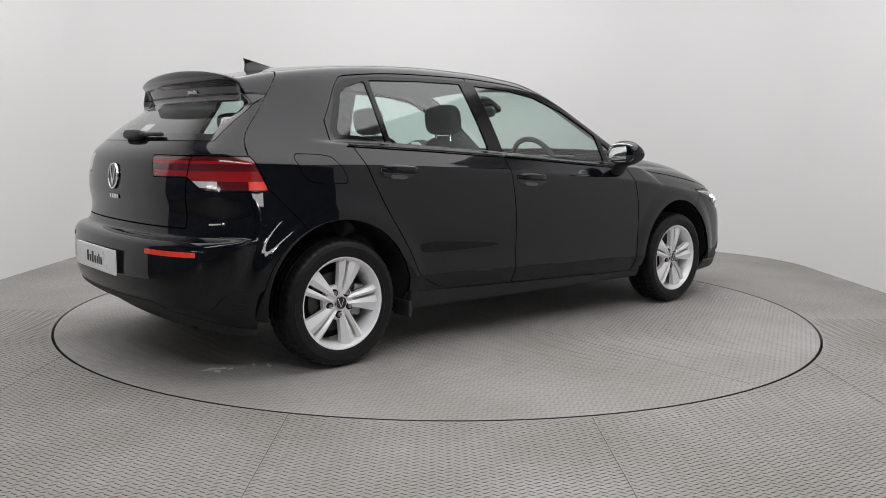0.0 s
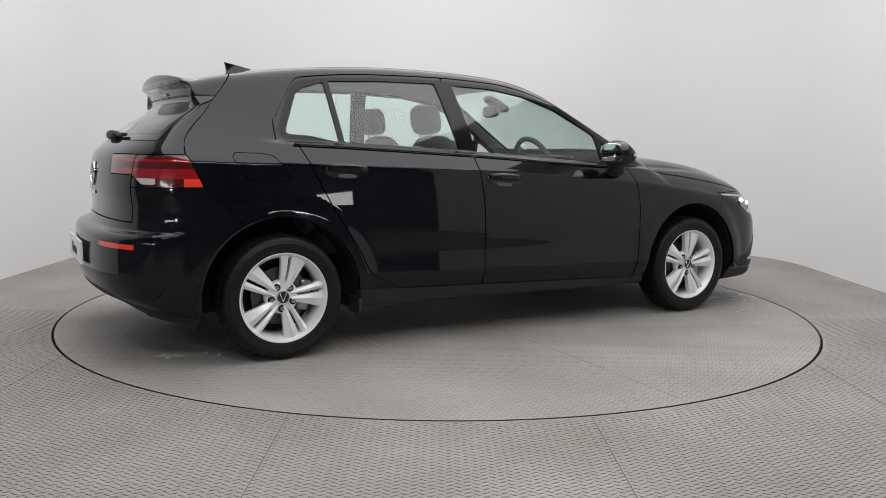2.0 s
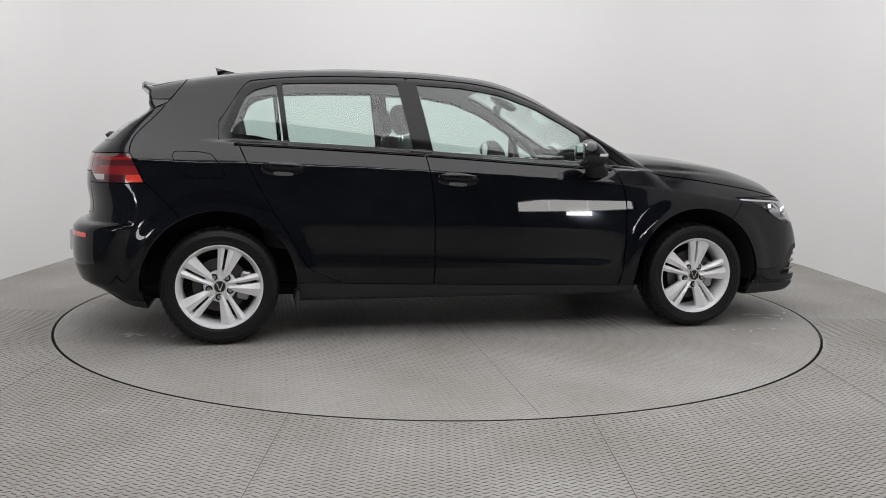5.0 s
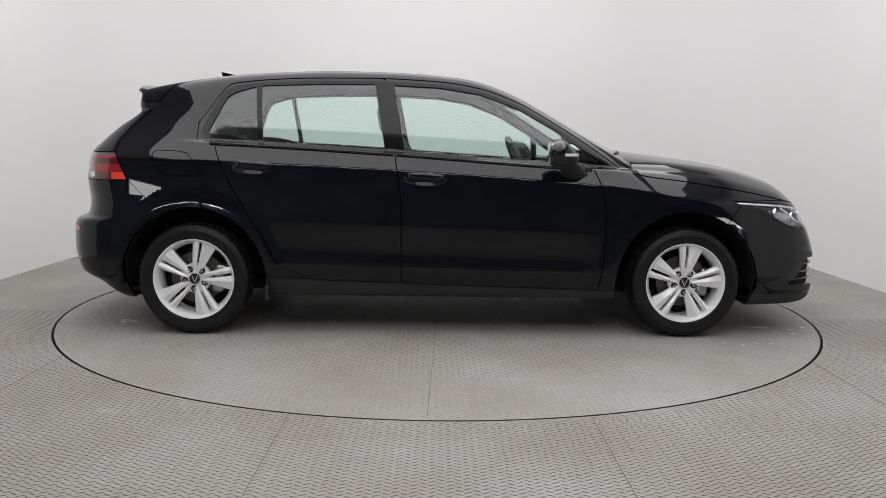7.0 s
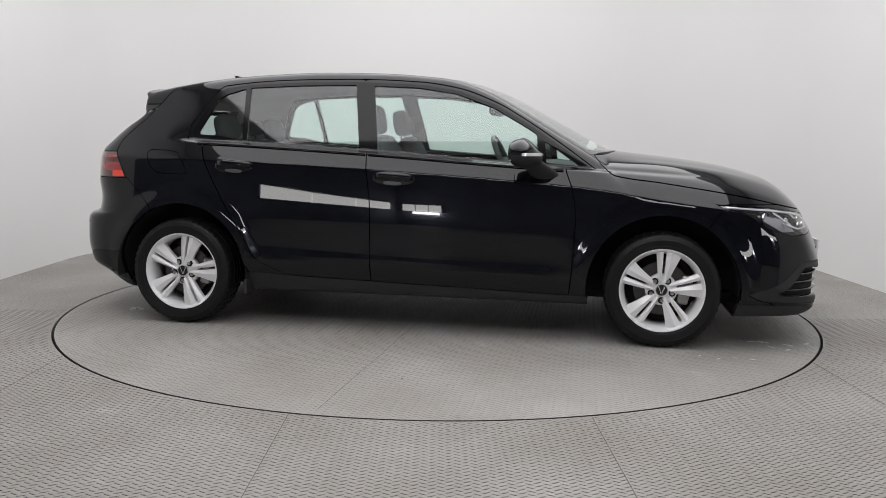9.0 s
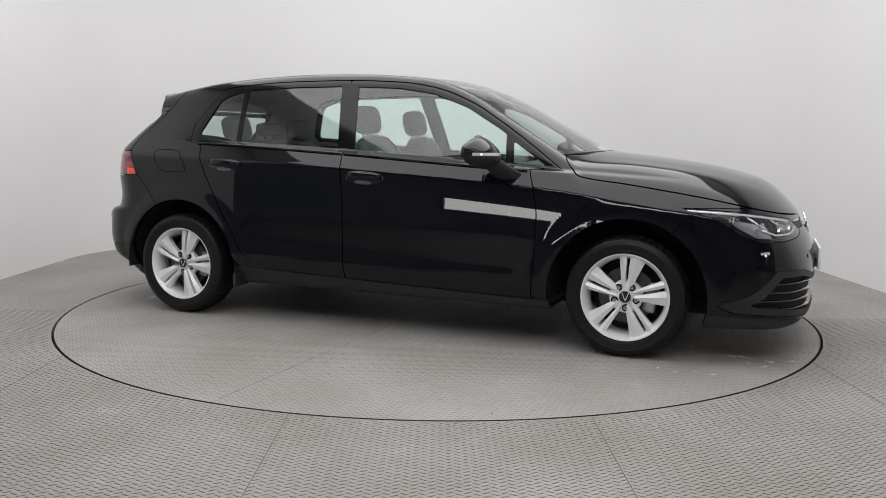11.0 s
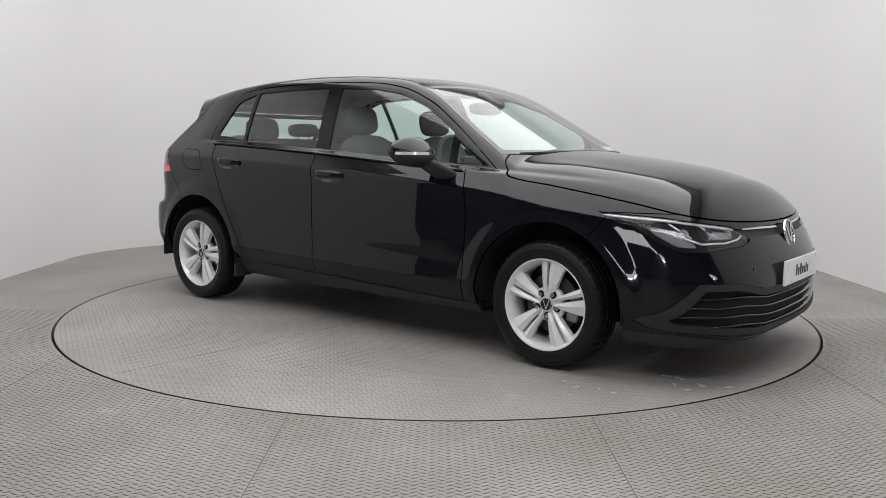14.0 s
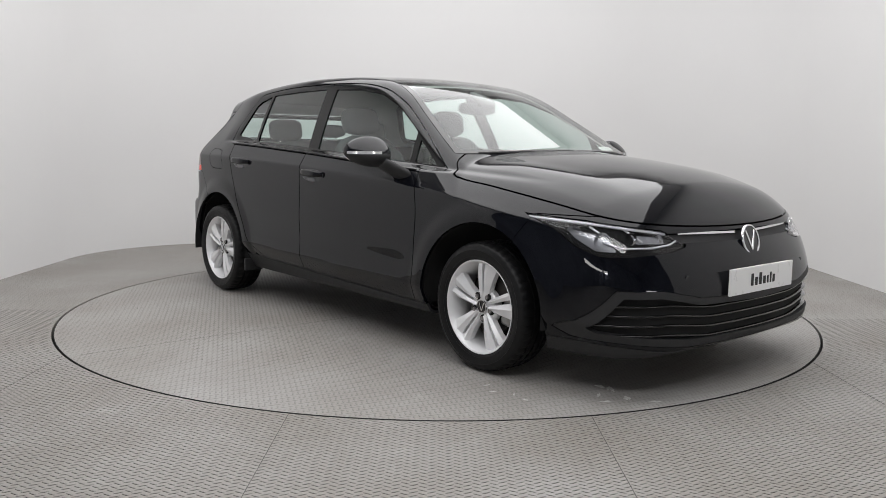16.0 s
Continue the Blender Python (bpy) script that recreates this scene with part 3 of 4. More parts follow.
    rw, gt = cut(gt, rear_win, 0.0015)
    clear, band = cut(rw, lambda P: rear_win(P) + 0.03, 0.0)
    sheet("rear_window", clear, REAR_GLASS, car, "tinted heated rear window", 0.004)
    sheet("rear_window_border", band, GLOSS, car, "black border of the rear window", 0.004)

    # tail lamps
    lamp_poly = polygon([(-1.728, 0.963), (-1.658, 0.815), (-2.3, 0.815), (-2.3, 0.963)])

    def lamp_f(P):
        y, z = np.abs(P[:, 1]), P[:, 2]
        lower = 0.815 + 0.055 * step(y, 0.70, 0.60)
        return np.maximum.reduce([lamp_poly(xz(P)), 0.37 - y + 0.35 * (0.96 - z), lower - z])

    inner_lamps, gt = cut(gt, lamp_f, 0.002)
    outer_lamps, rest = cut(rest, lamp_f, 0.002)
    for hand in (right, left):
        for nm, lm in (("inner_tail_lamp", inner_lamps), ("outer_tail_lamp", outer_lamps)):
            l = clip(lm, hand)
            outer = nm == "outer_tail_lamp"
            edge, l = cut(l, lambda P: lamp_f(P) * -1 - 0.006, 0.0)
            lamp = sheet(nm, edge, GLOSS, car, "red and smoked tail lamp")
            for z0, z1, mt, pn, lb in ((0.942, 0.97, RED_DARK, "upper_lens", "smoked dark red lens"), (0.930, 0.942, RED, "light_bar", "bright red light bar"), (0.900, 0.930, RED_DARK, "middle_lens", "smoked dark red lens"),
                                       (0.892, 0.900, RED, "light_bar", "bright red light bar"), (0.857, 0.892, RED, "red_lens", "red lens")):
                sheet(pn, clip(clip(l, lambda P: z0 - P[:, 2]), lambda P: P[:, 2] - z1), mt, lamp, lb, 0.005)
            if outer:
                foot = clip(l, lambda P: P[:, 2] - 0.857)
                hot, foot = cut(foot, lambda P: np.maximum(-1.75 - P[:, 0], P[:, 0] + 1.668 + 0.27 * (P[:, 2] - 0.815)), 0.0)
                sheet("reflector", hot, RED_LIT, lamp, "bright red reflector", 0.005)
                white, foot = cut(foot, lambda P: np.maximum(P[:, 0] + 1.86, 0.83 - P[:, 2]), 0.0)
                sheet("reversing_light", white, PALE, lamp, "clear reversing light", 0.005)
                sheet("lower_lens", foot, RED_DARK, lamp, "smoked dark red lens", 0.005)
    spoil, gt = cut(gt, lambda P: np.maximum(1.240 - P[:, 2], np.abs(P[:, 1]) - 0.66), 0.001)
    under, spoil = cut(spoil, lambda P: np.maximum.reduce([P[:, 2] - 1.318, np.abs(P[:, 1]) - 0.52]), 0.0)
    tg = sheet("tailgate", gt, PAINT, car, "black painted tailgate")
    sheet("roof_spoiler", spoil, PAINT, tg, "black painted roof spoiler")
    sheet("spoiler_insert", under, GLOSS, tg, "gloss black spoiler underside")

    # bonnet
    hood_line = spline([0.96, 1.0, 1.066, 1.3, 1.657, 1.9, 2.05, 2.2], [0.97, 0.92, 0.872, 0.84, 0.785, 0.735, 0.70, 0.66])

    def hood_f(P):
        y = np.abs(P[:, 1])
        base = 0.955 + 0.13 * (1 - (y / 0.62) ** 2)
        return np.maximum.reduce([base - P[:, 0], hood_line(P[:, 0]) - P[:, 2], 0.9 - P[:, 0]])

    hd, rest = cut(rest, hood_f, 0.003)
    sheet("bonnet", hd, PAINT, car, "black painted bonnet with raised edges")

    # head lamps
    head = polygon([(0.665, 0.740), (0.50, 0.724), (0.32, 0.685), (0.25, 0.622), (0.30, 0.602), (0.40, 0.590), (0.467, 0.588), (0.52, 0.622), (0.575, 0.69)])
    lamp_h = lambda P: np.maximum(head(round_nose(P)), 1.4 - P[:, 0])
    lm, rest = cut(rest, lamp_h, 0.002)
    lm_back = (lm[0] - lm[1] * 0.05, lm[1], lm[2])
    for hand in (right, left):
        lamp = sheet("headlamp", clip(lm_back, hand), GLOSS, car, "black headlamp housing with clear cover")
        lm_mid = (lm[0] - lm[1] * 0.02, lm[1], lm[2])
        # added plates, their pale colour standing for mirrored light on the chrome
        for pts in ([(0.545, 0.69), (0.525, 0.655), (0.475, 0.605), (0.43, 0.603), (0.455, 0.665)], [(0.395, 0.668), (0.315, 0.655), (0.31, 0.632), (0.385, 0.634)]):
            pf = polygon(pts)
            sheet("shine_plate", clip(clip(lm_mid, hand), lambda P: pf(round_nose(P))), LAMP_SHINE, lamp, "silver plate painted pale for reflections in the headlamp", 0.012)
        sheet("lens", clip(lm, hand), CLEAR, lamp, "clear polycarbonate cover", 0.004)

    # doors
    bot = lambda x: 0.297 - 0.03 * (x + 0.7)
    roof_edge = spline([-1.3, -1.14, -0.68, -0.37, -0.01, 0.205, 0.42, 0.61, 0.80, 0.955], [1.14, 1.343, 1.378, 1.381, 1.366, 1.332, 1.254, 1.146, 1.021, 0.91])
    rd_back = spline([0.25, 0.30, 0.392, 0.497, 0.705, 0.866, 1.021, 1.07], [-0.60, -0.70, -0.873, -0.931, -1.06, -1.145, -1.215, -1.235])
    fd_front = spline([0.25, 0.45, 0.665, 0.80, 0.90, 0.95], [0.845, 0.862, 0.869, 0.848, 0.812, 0.80])

    def door_side(P):
        return np.maximum.reduce([bot(P[:, 0]) - P[:, 2], 0.45 - np.abs(P[:, 1]), -side_dominant(P) - 0.01, P[:, 2] - roof_edge(P[:, 0])])

    def front_door(P):
        edge = np.where(P[:, 2] > 0.905, P[:, 0] - 0.97, P[:, 0] - fd_front(P[:, 2]))
        return np.maximum.reduce([door_side(P), B_LINE(P[:, 2]) - P[:, 0], edge])

    def rear_door(P):
        edge = np.where(P[:, 2] > 1.03, -1.31 - P[:, 0], rd_back(P[:, 2]) - P[:, 0])
        return np.maximum.reduce([door_side(P), P[:, 0] - B_LINE(P[:, 2]), edge])

    fds, rest = cut(rest, front_door, 0.003)
    rds, rest = cut(rest, rear_door, 0.003)
    flap = polygon([(-1.515, 0.975), (-1.40, 0.972), (-1.345, 0.962), (-1.30, 0.91), (-1.278, 0.862), (-1.285, 0.843), (-1.40, 0.842), (-1.46, 0.85), (-1.50, 0.88), (-1.532, 0.955)])
    flap_f = lambda P: np.maximum.reduce([flap(xz(P)), P[:, 1]])
    fl, rest = cut(rest, flap_f, 0.0016)
    sheet("fuel_flap", fl, PAINT, car, "black painted fuel filler flap")
    doors = []
    for hand in (right, left):
        a = sheet("front_door", clip(fds, hand), PAINT, car, "black painted front door")
        b = sheet("rear_door", clip(rds, hand), PAINT, car, "black painted rear door")
        doors.append((a, b))

    # bumpers
    rb_line = spline([0.1, 0.60, 0.82, 0.9], [-1.485, -1.485, -1.652, -1.70])
    rear_b = lambda P: np.maximum(P[:, 0] - rb_line(P[:, 2]), P[:, 2] - 0.815)
    rb, rest = cut(rest, rear_b, 0.002)
    diff = lambda P: P[:, 2] - (0.335 - 0.14 * step(np.abs(P[:, 1]), 0.45, 0.82))
    low, rb = cut(rb, diff, 0.002)
    bump_r = sheet("rear_bumper", rb, PAINT, car, "black painted rear bumper")
    sheet("diffuser", low, MATT, bump_r, "matt black lower bumper")

    fb_line = spline([0.1, 0.55, 0.72, 0.75], [1.50, 1.50, 1.60, 1.62])
    front_b = lambda P: np.maximum(fb_line(P[:, 2]) - P[:, 0], P[:, 2] - 0.74)
    fb, rest = cut(rest, front_b, 0.002)
    grille = polygon([(-0.1, 0.405), (0.40, 0.415), (0.60, 0.455), (0.75, 0.455), (0.84, 0.29), (0.80, 0.25), (0.45, 0.215), (-0.1, 0.21)])
    grille_f = lambda P: np.maximum(grille(np.stack([np.abs(P[:, 1]), P[:, 2]], 1)), 1.7 - P[:, 0])
    gr, fb = cut(fb, grille_f, 0.001)
    upper = polygon([(-0.1, 0.672), (0.50, 0.672), (0.53, 0.65), (0.45, 0.635), (-0.1, 0.628)])
    upper_f = lambda P: np.maximum(upper(np.stack([np.abs(P[:, 1]), P[:, 2]], 1)), 1.9 - P[:, 0])
    up, fb = cut(fb, upper_f, 0.001)
    lip, fb = cut(fb, lambda P: P[:, 2] - 0.205 - 0.03 * step(np.abs(P[:, 1]), 0.5, 0.85), 0.001)
    bump_f = sheet("front_bumper", fb, PAINT, car, "black painted front bumper")
    sheet("front_lip", lip, MATT, bump_f, "matt black front lip")
    sheet("grille_backing", (gr[0] - gr[1] * 0.05, gr[1], gr[2]), DARK, bump_f, "dark lower grille backing")
    sheet("upper_grille", (up[0] - up[1] * 0.012, up[1], up[2]), MATT, bump_f, "black upper grille strip")
    sheet("grille_rim", clip(gr, lambda P: -grille_f(P) - 0.03), MATT, bump_f, "matt black grille surround", 0.05)

    # sills and the remaining shell
    sill = lambda P: np.maximum.reduce([P[:, 2] - bot(P[:, 0]) - 0.001, np.abs(P[:, 0]) - 0.98, 0.35 - np.abs(P[:, 1])])
    sl, rest = cut(rest, sill, 0.001)
    for hand in (right, left):
        sheet("sill", clip(sl, hand), MATT, car, "satin black side sill")
    fend = lambda P: np.maximum.reduce([0.80 - P[:, 0], P[:, 2] - 0.955, 0.3 - np.abs(P[:, 1]), 0.21 - P[:, 2]])
    fd, rest = cut(rest, fend, 0.0)
    for hand in (right, left):
        sheet("front_wing", clip(fd, hand), PAINT, car, "black painted front wing")
    sheet("body_shell", rest, PAINT, car, "black painted roof, pillars and rear quarters")
    # lining of the cabin and dark backing of the gaps
    up, lo = cut(inner, lambda P: 1.0 - P[:, 2], 0.0)
    sheet("cabin_lining", up, LINER, car, "grey cloth roof lining", 0.002)
    sheet("inner_shell", lo, DARK, car, "dark inner shell", 0.002)
    return car, doors


car, doors = build_car()


# ---- helpers for the smaller parts ----
def lathe(profile, n, closed=False, wobble=None):
    """Turn a profile of (radius, y) round the y axis."""
    bm = bmesh.new()
    rings = []
    for j, (r, y) in enumerate(profile):
        ring = []
        for k in range(n):
            a = 2 * math.pi * k / n
            rr = r + (wobble(j, k) if wobble else 0)
            ring.append(bm.verts.new((rr * math.cos(a), y, rr * math.sin(a))))
        rings.append(ring)
    if closed:
        rings.append(rings[0])
    for a, b in zip(rings, rings[1:]):
        for k in range(n):
            bm.faces.new((a[k], a[(k + 1) % n], b[(k + 1) % n], b[k]))
    bmesh.ops.recalc_face_normals(bm, faces=bm.faces)
    return bm


def box(bm, m, size, bevel=0.0, seg=2):
    r = bmesh.ops.create_cube(bm, size=1, matrix=m @ Matrix.Diagonal((*size, 1)))
    if bevel:
        edges = list({e for v in r["verts"] for e in v.link_edges})
        bmesh.ops.bevel(bm, geom=edges, offset=bevel, segments=seg, affect="EDGES", profile=0.5)
    return bm


def one_box(m, size, bevel=0.0, seg=2):
    return box(bmesh.new(), m, size, bevel, seg)


def blob(m, size, sub=3, power=1.0):
    """A rounded form: a sphere squared off by power below one."""
    bm = bmesh.new()
    bmesh.ops.create_icosphere(bm, subdivisions=sub, radius=1)
    for v in bm.verts:
        c = [math.copysign(abs(x) ** power, x) for x in v.co]
        v.co = m @ Vector((c[0] * size[0], c[1] * size[1], c[2] * size[2]))
    return bm


def tube(pts, r, seg=8):
    """A round bar along a line of points."""
    bm = bmesh.new()
    pts = [Vector(p) for p in pts]
    rings = []
    for i, p in enumerate(pts):
        t = (pts[min(i + 1, len(pts) - 1)] - pts[max(i - 1, 0)]).normalized()
        u = t.orthogonal().normalized() if i == 0 else (u - t * u.dot(t)).normalized()
        w = t.cross(u)
        rings.append([bm.verts.new(p + r * (math.cos(2 * math.pi * k / seg) * u + math.sin(2 * math.pi * k / seg) * w)) for k in range(seg)])
    for a, b in zip(rings, rings[1:]):
        for k in range(seg):
            bm.faces.new((a[k], a[(k + 1) % seg], b[(k + 1) % seg], b[k]))
    bm.faces.new(rings[0][::-1])
    bm.faces.new(rings[-1])
    bmesh.ops.recalc_face_normals(bm, faces=bm.faces)
    return bm


def prism(pts, m, depth, bevel=0.0):
    """A flat outline in x and z, given thickness along y."""
    bm = bmesh.new()
    a = [bm.verts.new(m @ Vector((x, 0, z))) for x, z in pts]
    b = [bm.verts.new(m @ Vector((x, depth, z))) for x, z in pts]
    n = len(pts)
    bm.faces.new(a)
    bm.faces.new(b[::-1])
    for k in range(n):
        bm.faces.new((a[k], b[k], b[(k + 1) % n], a[(k + 1) % n]))
    bmesh.ops.recalc_face_normals(bm, faces=bm.faces)
    if bevel:
        bmesh.ops.bevel(bm, geom=bm.edges[:], offset=bevel, segments=2, affect="EDGES", profile=0.5)
    return bm


def sw(x, z):
    return float(side_w(np.array(x), np.array(z)))


I4 = Matrix.Identity(4)


# ---- wheels ----
def spoke_pair(ang):
    """Two blades beside a slot, the trailing one much broader, with a folded face."""
    bm = bmesh.new()
    rot = Matrix.Rotation(-ang, 4, "Y")
    for inner, outer, fold in (((0.005, 0.008), (0.022, 0.046), 0.5), ((-0.005, -0.008), (-0.028, -0.093), 0.38)):
        top, rows = [], 7
        for i in range(rows):
            t = i / (rows - 1)
            r = 0.040 + t * 0.165
            a = inner[0] + (inner[1] - inner[0]) * t
            b = outer[0] + (outer[1] - outer[0]) * t ** 1.15
            mid = a + (b - a) * fold
            y = -0.066 - 0.012 * math.sin(t * math.pi * 0.75)
            q = []
            for w, dy in ((a, 0.006), (mid, -0.003), (b, 0.007 + 0.006 * t)):
                rr = math.sqrt(max(r * r - w * w * (t > 0.99), 0))
                q.append((rr, y + dy, w))
            top.append(q)
        V = [[bm.verts.new(rot @ Vector(p)) for p in q] for q in top]
        L = [[bm.verts.new(rot @ Vector((p[0], p[1] + 0.03, p[2] * 0.96))) for p in q] for q in top]
        for i in range(rows - 1):
            for j in range(2):
                bm.faces.new((V[i][j], V[i + 1][j], V[i + 1][j + 1], V[i][j + 1]))
            for j in (0, 2):
                bm.faces.new((V[i][j], L[i][j], L[i + 1][j], V[i + 1][j]))
            for j in range(2):
                bm.faces.new((L[i][j], L[i][j + 1], L[i + 1][j + 1], L[i + 1][j]))
    bmesh.ops.recalc_face_normals(bm, faces=bm.faces)
    return bm


RT = 0.2965
TREAD = [(0.209, -0.082), (0.216, -0.093), (0.226, -0.0975), (0.229, -0.0985), (0.231, -0.0975), (0.245, -0.1015), (0.258, -0.102), (0.2595, -0.103), (0.261, -0.102), (0.272, -0.099), (0.283, -0.093), (0.290, -0.083), (RT - 0.002, -0.070), (RT, -0.052),
         (RT, -0.042), (RT - 0.007, -0.040), (RT - 0.007, -0.033), (RT, -0.031), (RT, -0.005), (RT - 0.007, -0.004)]
TREAD = TREAD + [(r, -y) for r, y in reversed(TREAD)]


def tread_wobble(j, k):
    if j in (11, 12, 13) or j in (len(TREAD) - 12, len(TREAD) - 13, len(TREAD) - 14):
        return -0.005 if k % 3 == 0 else 0.0
    if 13 < j < len(TREAD) - 14:
        return -0.004 if (k + j) % 4 == 0 else 0.0
    return 0.0


CACHE = {}


def shared(name, make, mat, parent, m, label="", smooth=True, sharp=35):
    """A part whose mesh is made once and used again by its repeats."""
    if name not in CACHE:
        ob = link(name.split(":")[0], make(), mat, parent, smooth)
        if smooth:
            ob.data.set_sharp_from_angle(angle=radians(sharp))
        CACHE[name] = ob.data
    else:
        ob = new(name.split(":")[0], CACHE[name])
        ob.parent = parent
    ob.matrix_basis = m
    return tagged(ob, label)


def emblem(parent, m, r, mats=(CHROME, GLOSS), name="badge"):
    """A plain round badge: a dark disc, a bright ring and two slanting bars."""
    def ring():
        return lathe([(r * 0.86, -0.002), (r * 0.88, -0.006), (r * 0.97, -0.006), (r, -0.003), (r, 0.002), (r * 0.86, 0.002)], 40, True)

    def disc():
        return lathe([(0.0005, -0.003), (r * 0.9, -0.003), (r * 0.9, 0.003), (0.0005, 0.003)], 32)

    d = shared(name + ":disc%.3f" % r, disc, mats[1], parent, m, "round dark badge with a bright ring")
    shared("ring:%.3f" % r, ring, mats[0], d, I4, "bright ring")
    for s in (-1, 1):
        shared("bar:%.3f%d" % (r, s), lambda: one_box(Matrix.Translation((s * r * 0.26, -0.004, 0)) @ Matrix.Rotation(s * 0.38, 4, "Y"), (r * 0.16, 0.004, r * 1.35), 0.0008, 1), mats[0], d, I4, "bright bar", False)
    return d


def build_wheel(x, hand, turn):
    """hand -1: the flank that faces -y."""
    m = Matrix.Translation((x, hand * 0.765, HUB)) @ (Matrix.Rotation(math.pi, 4, "Z") if hand > 0 else I4)
    barrel = [(0.2015, -0.075), (0.2135, -0.086), (0.2165, -0.090), (0.2135, -0.0925), (0.208, -0.0905), (0.2035, -0.083), (0.196, -0.066), (0.188, -0.05), (0.183, 0.0), (0.19, 0.06), (0.21, 0.088), (0.2135, 0.088), (0.2, 0.06), (0.19, 0.0), (0.195, -0.05)]
    w = shared("wheel", lambda: lathe(barrel, 72, True), ALLOY, car, m @ Matrix.Rotation(-turn, 4, "Y"), "silver alloy wheel with five split spokes")
    shared("tyre", lambda: lathe(TREAD, 144, True, tread_wobble), RUBBER, w, I4, "black road tyre", True, 28)
    for k in range(5):
        shared("spoke:%d" % k, lambda: spoke_pair(k * 2 * math.pi / 5), ALLOY, w, I4, "", True, 14)
    shared("hub_disc", lambda: lathe([(0.0005, -0.060), (0.050, -0.060), (0.074, -0.056), (0.082, -0.046), (0.082, -0.02), (0.0005, -0.02)], 40), ALLOY, w, I4, "")
    emblem(w, Matrix.Translation((0, -0.066, 0)) @ Matrix.Rotation(turn, 4, "Y"), 0.031, name="centre_cap")
    for k in range(5):
        a = radians(36) + k * 2 * math.pi / 5 + 0.1
        shared("wheel_bolt", lambda: lathe([(0.0005, -0.062), (0.006, -0.066), (0.0095, -0.066), (0.0105, -0.056), (0.0125, -0.054), (0.0125, -0.04)], 12), STEEL, w, Matrix.Translation((0.055 * math.cos(a), -0.004, 0.055 * math.sin(a))), "steel wheel bolt")
        # flat dark ring round each bolt: recess shade put in as colour
        shared("bolt_shade_ring", lambda: lathe([(0.0105, -0.0606), (0.0165, -0.0606), (0.0175, -0.0585), (0.0175, -0.05), (0.0105, -0.05)], 20, True), DARK, w, Matrix.Translation((0.055 * math.cos(a), -0.004, 0.055 * math.sin(a))), "dark ring painted for the shade of the bolt recess")
    d = shared("brake_disc", lambda: lathe([(0.07, -0.012), (0.138, -0.012), (0.138, 0.010), (0.07, 0.010)], 48, True), IRON, w, I4, "ventilated steel brake disc")
    shared("disc_bell", lambda: lathe([(0.0005, -0.03), (0.07, -0.03), (0.075, -0.012), (0.075, 0.03), (0.0005, 0.03)], 32), DARK, w, I4, "")
    shared("brake_caliper", lambda: one_box(Matrix.Translation((0.118, 0.0, 0.02)), (0.062, 0.06, 0.15), 0.014), STEEL, w, Matrix.Rotation(turn + 0.2, 4, "Y"), "grey cast brake caliper", False)
    shared("back_plate", lambda: lathe([(0.0005, 0.035), (0.178, 0.035), (0.18, 0.05), (0.0005, 0.05)], 40), DARK, w, I4, "")


def liner(x, hand):
    """The dark tub over a wheel."""
    bm = bmesh.new()
    n = 26
    rings = []
    for y, r in ((0.862, 0.386), (0.80, 0.396), (0.50, 0.396), (0.50, 0.02)):
        rings.append([bm.verts.new((x + r * math.cos(a), hand * y, HUB + r * math.sin(a))) for a in [radians(-6 + 192 * k / n) for k in range(n + 1)]])
    for a, b in zip(rings, rings[1:]):
        for k in range(n):
            bm.faces.new((a[k], a[k + 1], b[k + 1], b[k]))
    bmesh.ops.recalc_face_normals(bm, faces=bm.faces)
    part("wheel_arch_liner", bm, DARK, car, "dark moulded wheel arch liner", True)


for hand in (-1, 1):
    for x, turn in ((WB, radians(15)), (-WB, radians(7))):
        build_wheel(x, hand, turn)
        liner(x, hand)
part("underbody", one_box(Matrix.Translation((-0.02, 0, 0.215)), (3.7, 1.0, 0.06), 0.02), DARK, car, "dark underbody")
for x in (-WB, WB):
    part("axle", tube([(x, -0.72, HUB - 0.02), (x, 0.72, HUB - 0.02)], 0.035), DARK, car, "")
for hand in (-1, 1):
    part("mud_flap", one_box(Matrix.Translation((-0.93, hand * 0.80, 0.225)), (0.02, 0.13, 0.08), 0.006), MATT, car, "short black mud flap")


# ---- outside fittings ----
# paler than the handle: the light caught in its recess, as colour
RECESS_SHINE = material("handle_recess_shine", (0.10, 0.10, 0.105), 0.3, 0.0, 0.4)


